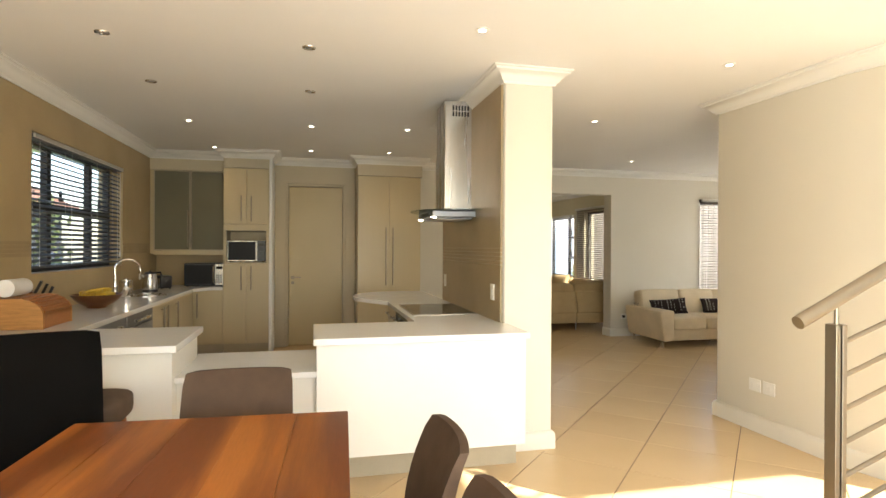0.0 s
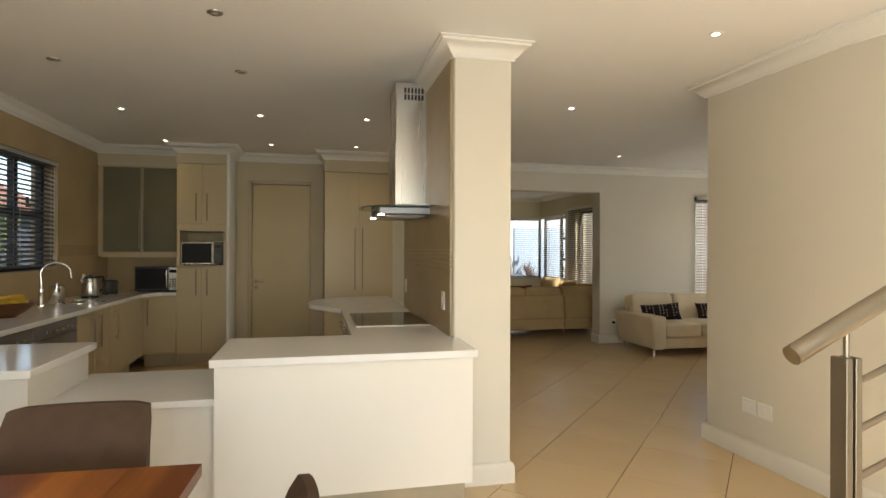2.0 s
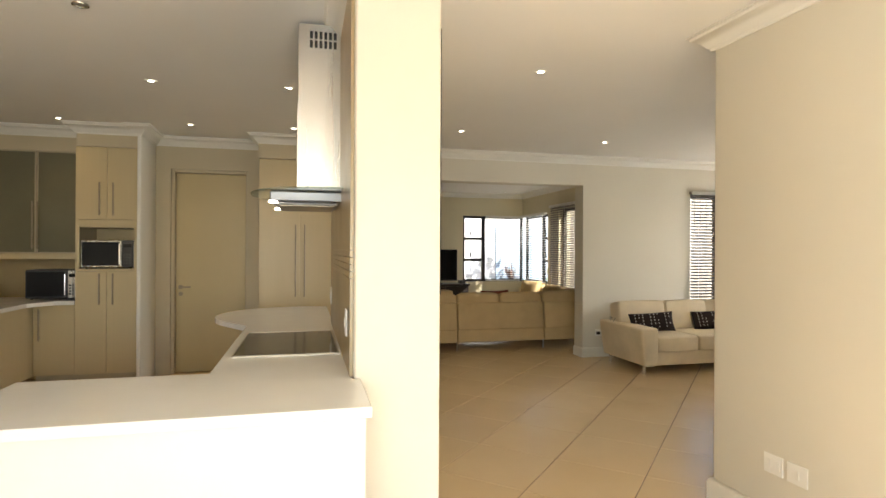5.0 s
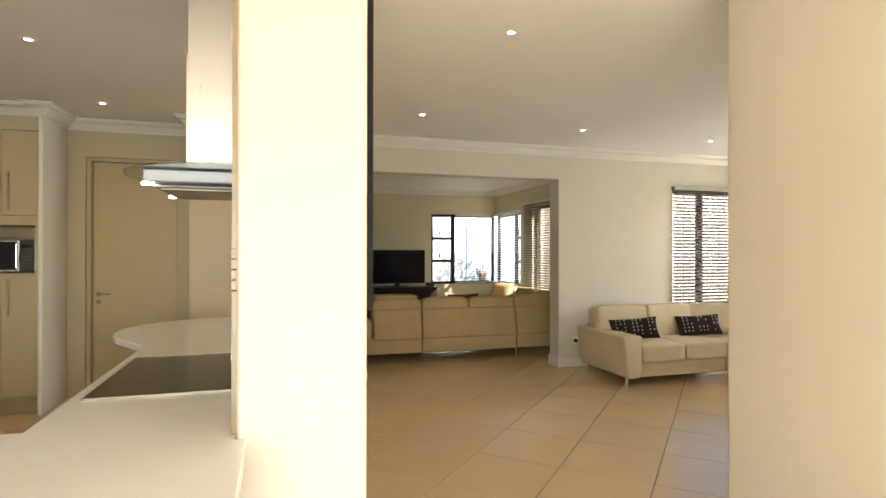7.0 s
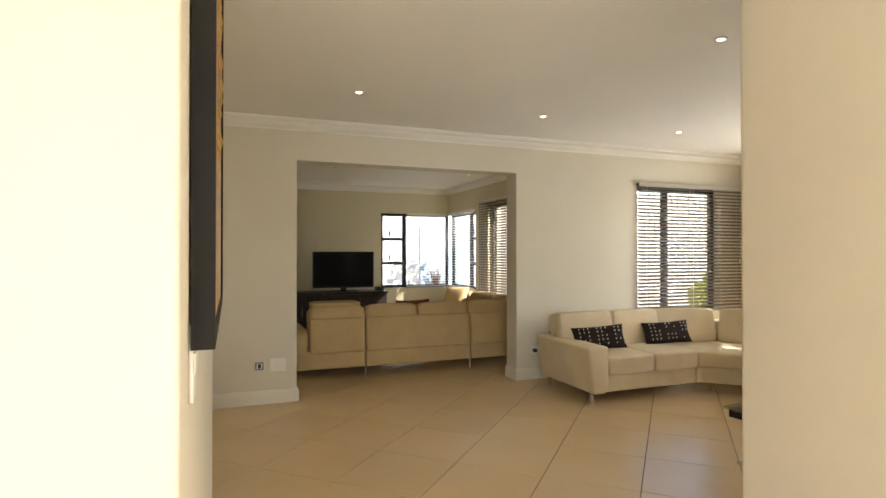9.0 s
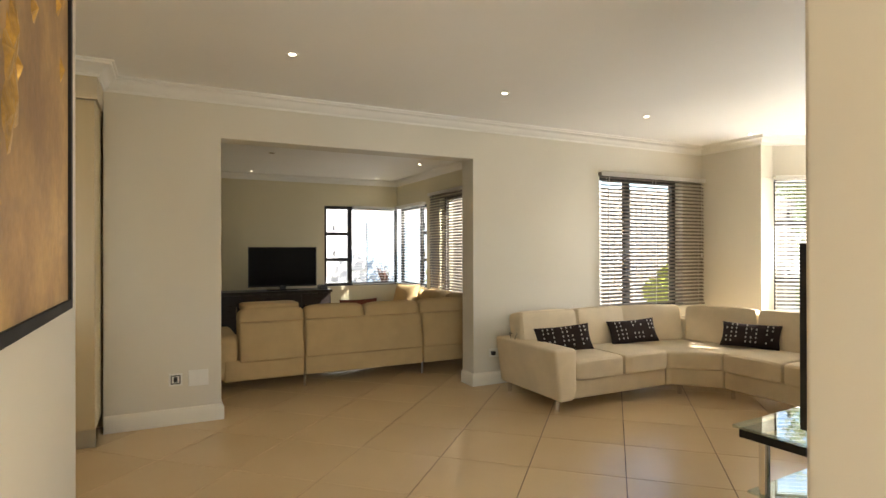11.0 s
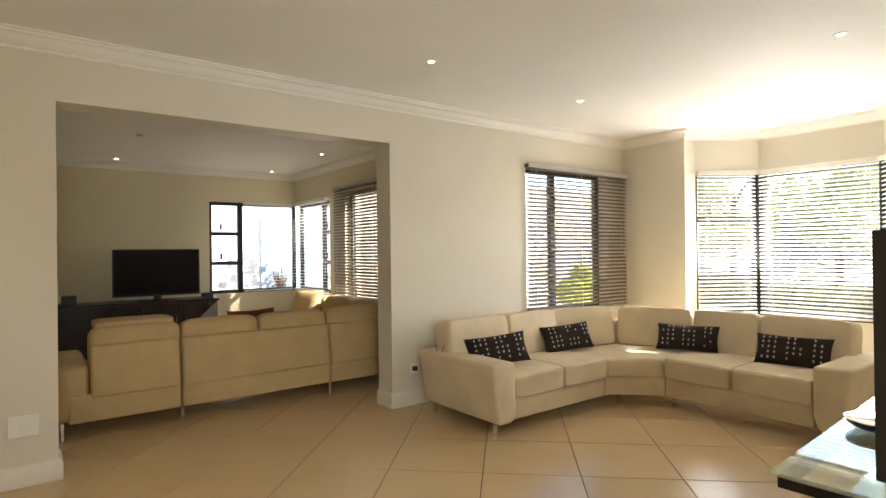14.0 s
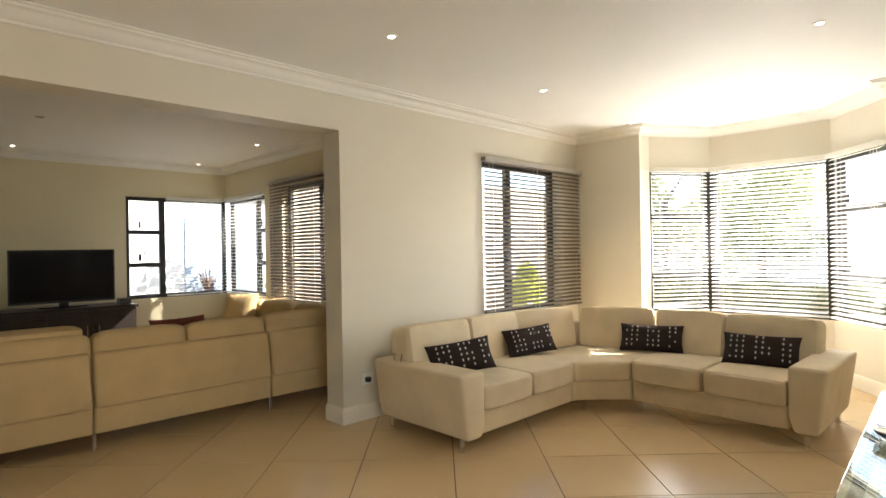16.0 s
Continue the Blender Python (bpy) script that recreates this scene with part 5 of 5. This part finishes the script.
def dining_chair(m, material, label, h=0.90, w=0.46, category="chair"):
    """Upholstered chair, the sitter looking along -y."""
    o = base("dining_chair", m, label, category, "dining chairs")
    bm = cushion(w, 0.46, 0.11, 0.3, 8, 6, m=Matrix.Translation((0, 0, 0.435)))
    part("seat", bm, material, o, "", True)
    bm = bmesh.new()
    rows = []
    n, k = 10, 8
    for s in (0, 1):
        for j in range(k + 1):
            v = j / k
            z = 0.40 + v * (h - 0.40)
            yy = 0.20 + 0.11 * v * v + (0.075 - 0.045 * v) * s - (0.0 if s else 0.0)
            hw = w / 2 * (1 - 0.05 * v) - 0.06 * max(0, v - 0.9)
            rows.append([bm.verts.new((hw * (2 * i / n - 1), yy + 0.03 * (1 - (2 * i / n - 1) ** 2), z - (0.010 * abs(2 * i / n - 1) ** 10 if j == k else 0))) for i in range(n + 1)])
    f, b2 = rows[:k + 1], rows[k + 1:]
    for j in range(k):
        for i in range(n):
            bm.faces.new((f[j][i], f[j][i + 1], f[j + 1][i + 1], f[j + 1][i]))
            bm.faces.new((b2[j][i + 1], b2[j][i], b2[j + 1][i], b2[j + 1][i + 1]))
    for i in range(n):
        bm.faces.new((f[k][i], f[k][i + 1], b2[k][i + 1], b2[k][i]))
        bm.faces.new((f[0][i + 1], f[0][i], b2[0][i], b2[0][i + 1]))
    for j in range(k):
        bm.faces.new((f[j][0], f[j + 1][0], b2[j + 1][0], b2[j][0]))
        bm.faces.new((f[j + 1][n], f[j][n], b2[j][n], b2[j + 1][n]))
    bmesh.ops.recalc_face_normals(bm, faces=bm.faces)
    part("backrest", bm, material, o, "", True)
    for x in (-w / 2 + 0.04, w / 2 - 0.04):
        for y, dy in ((-0.17, 0.0), (0.19, 0.06)):
            part("leg", rod((x, y, 0.39), (x, y + dy, 0), 0.022, 10, r2=0.015), WOODLEG, o, "tapered dark wooden leg", True)
    return o


dining_chair(pose(-0.15, 2.36, 0), SUEDE, "brown suede dining chair at the end of the table", 0.885, 0.50)
dining_chair(pose(0.33, 1.86, 0, 0, 0, -90), SUEDE, "brown suede dining chair pushed under the table side", 0.815)
dining_chair(pose(0.33, 1.27, 0, 0, 0, -90), SUEDE, "brown suede dining chair pushed under the table side", 0.815)
dining_chair(pose(-0.875, 2.36, 0, 0, 0, 20), LEATHER, "black leather high-backed dining chair", 1.08, 0.52)
st = base("bar_stool", pose(-0.87, 2.86, 0), "brown suede bar stool with wooden legs at the breakfast bar", "stool")
part("seat", cushion(0.38, 0.36, 0.14, 0.3, 8, 5, m=Matrix.Translation((0, 0, 0.69))), SUEDE, st, "", True)
for x in (-0.13, 0.13):
    for y in (-0.12, 0.12):
        part("leg", rod((x, y, 0.63), (x * 1.4, y * 1.4, 0), 0.02, 10, r2=0.015), PINE2, st, "", True)
part("footrest", boxes((-0.16, 0.16, -0.152, -0.13, 0.24, 0.262), (-0.16, 0.16, 0.13, 0.152, 0.24, 0.262)), PINE2, st)

# ---- stair balustrade ----
bl = base("stair_balustrade", pose(0, 0, 0), "brushed steel stair balustrade with sloping bars", "balustrade")
RY = 1.50
slope = 0.475
part("handrail", rod((1.785, RY, 1.212), (3.35, RY, 1.205 + slope * 1.58), 0.024, 20), HANDLE, bl, "round brushed steel handrail", True)
for px in (1.945, 3.1):
    zt = 1.205 + slope * (px - 1.770)
    p = part("post", boxes((px - 0.024, px - 0.004, RY - 0.022, RY + 0.022, 0, zt - 0.085), (px + 0.004, px + 0.024, RY - 0.022, RY + 0.022, 0, zt - 0.085), bevel=0.002), HANDLE, bl, "twin flat steel post")
    part("post_pin", rod((px, RY, zt - 0.12), (px, RY, zt - 0.01), 0.007, 12), HANDLE, p, "", True)
    part("base_plate", box(px - 0.06, px + 0.06, RY - 0.06, RY + 0.06, 0.0015, 0.009, 0.002), HANDLE, p)
for i in range(9):
    z = 1.128 - 0.117 * i
    part("bar", rod((1.945, RY, z), (3.25, RY, z + 0.35 * 1.305), 0.0085, 12), HANDLE, bl, "", True)


# ---- garden ----
structure("ground", boxes((-40, 60, -40, 60, -0.25, -0.16)), GRASS, "green lawn round the house", "ground")
structure("pavement", boxes((9.54, 16.2, -4, 11.9, -0.158, -0.06), (8.76, 9.53, -4, 4.9, -0.158, -0.06), (8.76, 9.53, 7.7, 11.9, -0.158, -0.06), (6.44, 8.65, 8.5, 16.5, -0.158, -0.06), (-2, 6.43, 13.57, 17, -0.158, -0.06), (-3, 8.6, -5, -1.46, -0.158, -0.06), (4.26, 8.6, -1.45, 0.34, -0.158, -0.06)), PAVE, "pale stone paving beside the house", "pavement")
gw = structure("garden_wall", boxes((19.5, 19.7, -12, 22, -0.16, 2.1), (-4, 19.5, 17.0, 17.2, -0.16, 2.3)), RENDERW, "white rendered garden wall", "wall")
random.seed(11)


def leaves(n, spread, size, bm=None, lobes=None):
    """Many small leaves scattered in uneven lobes."""
    bm = bm or bmesh.new()
    lobes = lobes or [((0, 0, 0), 1.0)]
    for _ in range(n):
        (cx, cy, cz), r = random.choice(lobes)
        d = Vector((random.gauss(0, 1), random.gauss(0, 1), random.gauss(0, 1))).normalized() * r * random.uniform(0.55, 1.05)
        p = Vector((cx + d.x * spread[0], cy + d.y * spread[1], cz + d.z * spread[2]))
        q = Euler((random.uniform(0, 6.3), random.uniform(0, 6.3), random.uniform(0, 6.3))).to_matrix()
        s = size * random.uniform(0.6, 1.3)
        v = [bm.verts.new(p + q @ Vector(c)) for c in ((-s, 0, 0), (0, -s * 0.45, 0.1 * s), (s, 0, 0), (0, s * 0.45, 0.1 * s))]
        bm.faces.new(v)
    return bm


def tree(x, y, h, r, label, material=None, n=5200, size=0.10):
    o = base("garden_tree", pose(x, y, -0.16), label, "tree")
    bm = rod((0, 0, 0), (0.1, 0, h * 0.55), 0.12, 10, r2=0.07)
    for k in range(6):
        a = k * 1.05
        rod((0.1, 0, h * (0.35 + 0.04 * k)), (0.1 + r * 0.7 * math.cos(a), r * 0.7 * math.sin(a), h * (0.62 + 0.05 * k)), 0.028, 8, bm, 0.008)
    part("trunk", bm, BARK, o, "", True)
    lobes = [((random.uniform(-r, r) * 0.65, random.uniform(-r, r) * 0.65, h * random.uniform(0.22, 0.95)), random.uniform(0.35, 0.6) * r) for _ in range(14)]
    part("crown", leaves(n, (1, 1, 0.8), size, lobes=lobes), material or LEAF, o)
    return o


def hedge(x0, x1, y0, y1, h, label, n, size=0.07, material=None):
    o = base("garden_hedge", pose(0, 0, -0.16), label, "hedge")
    bm = bmesh.new()
    for _ in range(n):
        p = Vector((random.uniform(x0, x1), random.uniform(y0, y1), 0))
        p.z = random.uniform(0.02, 1) ** 0.8 * h * (0.85 + 0.15 * math.sin(p.y * 2.3 + p.x))
        q = Euler((random.uniform(0, 6.3), random.uniform(0, 6.3), random.uniform(0, 6.3))).to_matrix()
        s = size * random.uniform(0.6, 1.4)
        bm.faces.new([bm.verts.new(p + q @ Vector(c)) for c in ((-s, 0, 0), (0, -s * 0.5, 0.1 * s), (s, 0, 0), (0, s * 0.5, 0.1 * s))])
    part("foliage", bm, material or LEAF, o)
    part("stems", boxes(*[(x0 + 0.3 * (x1 - x0) * ((k * 7) % 3) + 0.05, x0 + 0.3 * (x1 - x0) * ((k * 7) % 3) + 0.09, y0 + (y1 - y0) * k / 12, y0 + (y1 - y0) * k / 12 + 0.04, 0, h * 0.7) for k in range(12)]), BARK, o)
    return o


hedge(17.6, 18.9, -4, 15.5, 0.60, "low sunlit green hedge along the garden wall", 9000, 0.10)
tree(18.4, 11.6, 5.4, 2.2, "leafy green tree beyond the bay window")
tree(19.2, 9.3, 4.6, 2.0, "leafy green tree behind the hedge")
# slatted fence and shrub outside the window behind the sofa
fn = base("garden_fence", pose(0, 0, -0.16), "pale weathered upright board fence", "fence")
for k in range(66):
    x = 6.5 + k * 0.155
    part("board", box(x, x + 0.14, 12.0, 12.02, 0.05, 2.85 + 0.03 * math.sin(k * 1.9), 0.002, 1), FENCE, fn)
for z in (0.5, 1.5, 2.4):
    part("rail", box(6.5, 16.7, 12.021, 12.06, z, z + 0.08), FENCE, fn)
sh = base("garden_shrub", pose(10.45, 10.6, -0.06), "lime green leafy shrub in the side garden", "shrub")
part("foliage", leaves(1600, (1, 1, 0.9), 0.05, lobes=[((0, 0, 0.55), 0.38), ((0.2, 0.1, 0.75), 0.3), ((-0.25, -0.05, 0.7), 0.28), ((0.05, 0.0, 1.0), 0.2)]), LEAFY, sh)
part("stem", rod((0, 0, 0), (0, 0, 0.6), 0.03, 8), BARK, sh)
tree(8.6, 13.6, 3.8, 1.3, "yellow-green tree behind the board fence", LEAFY, 1500)
# white neighbouring wing with its eaves outside the corner window
hs = base("garden_house", pose(0, 0, -0.16), "white rendered house wing with a grey door panel", "house")
part("wall", boxes((3.6, 11.0, 16.4, 16.6, 0, 3.0)), RENDERW, hs)
part("roof", boxes((3.4, 11.2, 16.0, 16.9, 3.0, 3.12)), ROOFT, hs)
part("column", box(5.35, 5.65, 15.6, 15.9, 0, 3.0, 0.01), RENDERW, hs)
part("shutter", box(6.6, 8.6, 16.37, 16.398, 0.02, 2.3), SHUTTER, hs, "pale blue-grey shutter panel")
for x, y, label in ((6.35, 14.5, "pale tall clay pot with a spiky red plant"), (7.35, 13.9, "pale tall clay pot with a spiky plant")):
    pt = base("plant_pot", pose(x, y, -0.06), label, "plant pot", "patio pots")
    part("pot", lathe([(0.16, 0), (0.20, 0.5), (0.23, 0.72), (0.21, 0.74), (0.18, 0.70), (0.0005, 0.68)], 24), TERRA, pt, "", True)
    bm = bmesh.new()
    for k in range(46):
        a, e, L2 = random.uniform(0, 6.3), random.uniform(0.5, 1.45), random.uniform(0.4, 0.75)
        d = Vector((math.cos(a) * math.cos(e), math.sin(a) * math.cos(e), math.sin(e)))
        s = d.cross(Vector((0, 0, 1))).normalized() * 0.012
        p0, p1 = Vector((0, 0, 0.68)), Vector((0, 0, 0.68)) + d * L2 * 0.6
        p2 = p0 + d * L2 + Vector((0, 0, -0.05))
        v = [bm.verts.new(q) for q in (p0 - s, p0 + s, p1 + s, p1 - s, p2)]
        bm.faces.new(v[:4])
        bm.faces.new((v[3], v[2], v[4]))
    part("spiky_leaves", bm, REDLEAF, pt)
# outside the kitchen window
nh = base("neighbour_house", pose(0, 0, -0.16), "blue-grey rendered house with a brown tiled roof", "house")
part("wall", box(-6.4, -6.1, 0, 16, 0, 2.5), BLUEW, nh)
part("roof", side_prism([(-9.5, 4.3), (-5.7, 2.45), (-5.7, 2.55), (-9.5, 4.45)], -0.3, 16.3), ROOFT, nh)
tree(-4.6, 9.0, 4.0, 1.2, "leafy tree beside the neighbouring house", None, 1800)

# ---- floor tiles, laid on the diagonal ----
STEP, JOINT, SKEW = 0.601, 0.005, 0.024
tile_bm = box(-STEP / 2 + JOINT / 2, STEP / 2 - JOINT / 2, -STEP / 2 + JOINT / 2, STEP / 2 - JOINT / 2, -0.012, 0.0, 0.0012, 1)
tile_me = mesh("tile", tile_bm, TILE)
floor = bpy.data.objects["floor"]
D1, D2 = -0.611, 8.66      # a joint across each of the two ways


def inside(x, y):
    rooms = ((-1.95, 8.4, -1.2, 4.06), (-1.95, 8.4, 4.06, 8.3), (8.2, 9.2, 5.3, 7.4), (1.7, 6.17, 8.2, 13.3), (-0.3, 0.8, 8.2, 8.7))
    return any(a - 0.15 < x < b + 0.15 and c - 0.15 < y < d + 0.15 for a, b, c, d in rooms)


far = bmesh.new()
spots = []
for i in range(-26, 26):
    for j in range(-24, 18):
        u, v = D1 + (i + 0.5) * STEP, D2 + (j + 0.5) * STEP
        u, v = u - SKEW * v, v + SKEW * u
        x, y = (u + v) / math.sqrt(2), (v - u) / math.sqrt(2)
        if inside(x, y):
            spots.append((x, y))
spots.sort(key=lambda p: math.hypot(p[0] - 4.0, p[1] - 5.6))
for k, (x, y) in enumerate(spots):
    if k < 290:
        ob = new("tile", tile_me)
        ob.parent = floor
        ob.location, ob.rotation_euler = (x, y, 0.0), (0, 0, radians(46.375 + 90 * (k % 2)))
    else:
        bmesh.ops.create_cube(far, size=1.0, matrix=pose(x, y, -0.006, 0, 0, 46.375) @ Matrix.Diagonal((STEP - JOINT, STEP - JOINT, 0.012, 1)))
ft = part("tile_field", far, TILE, floor)
tagged(ft, "beige porcelain floor tiles laid diagonally", kind="stuff")
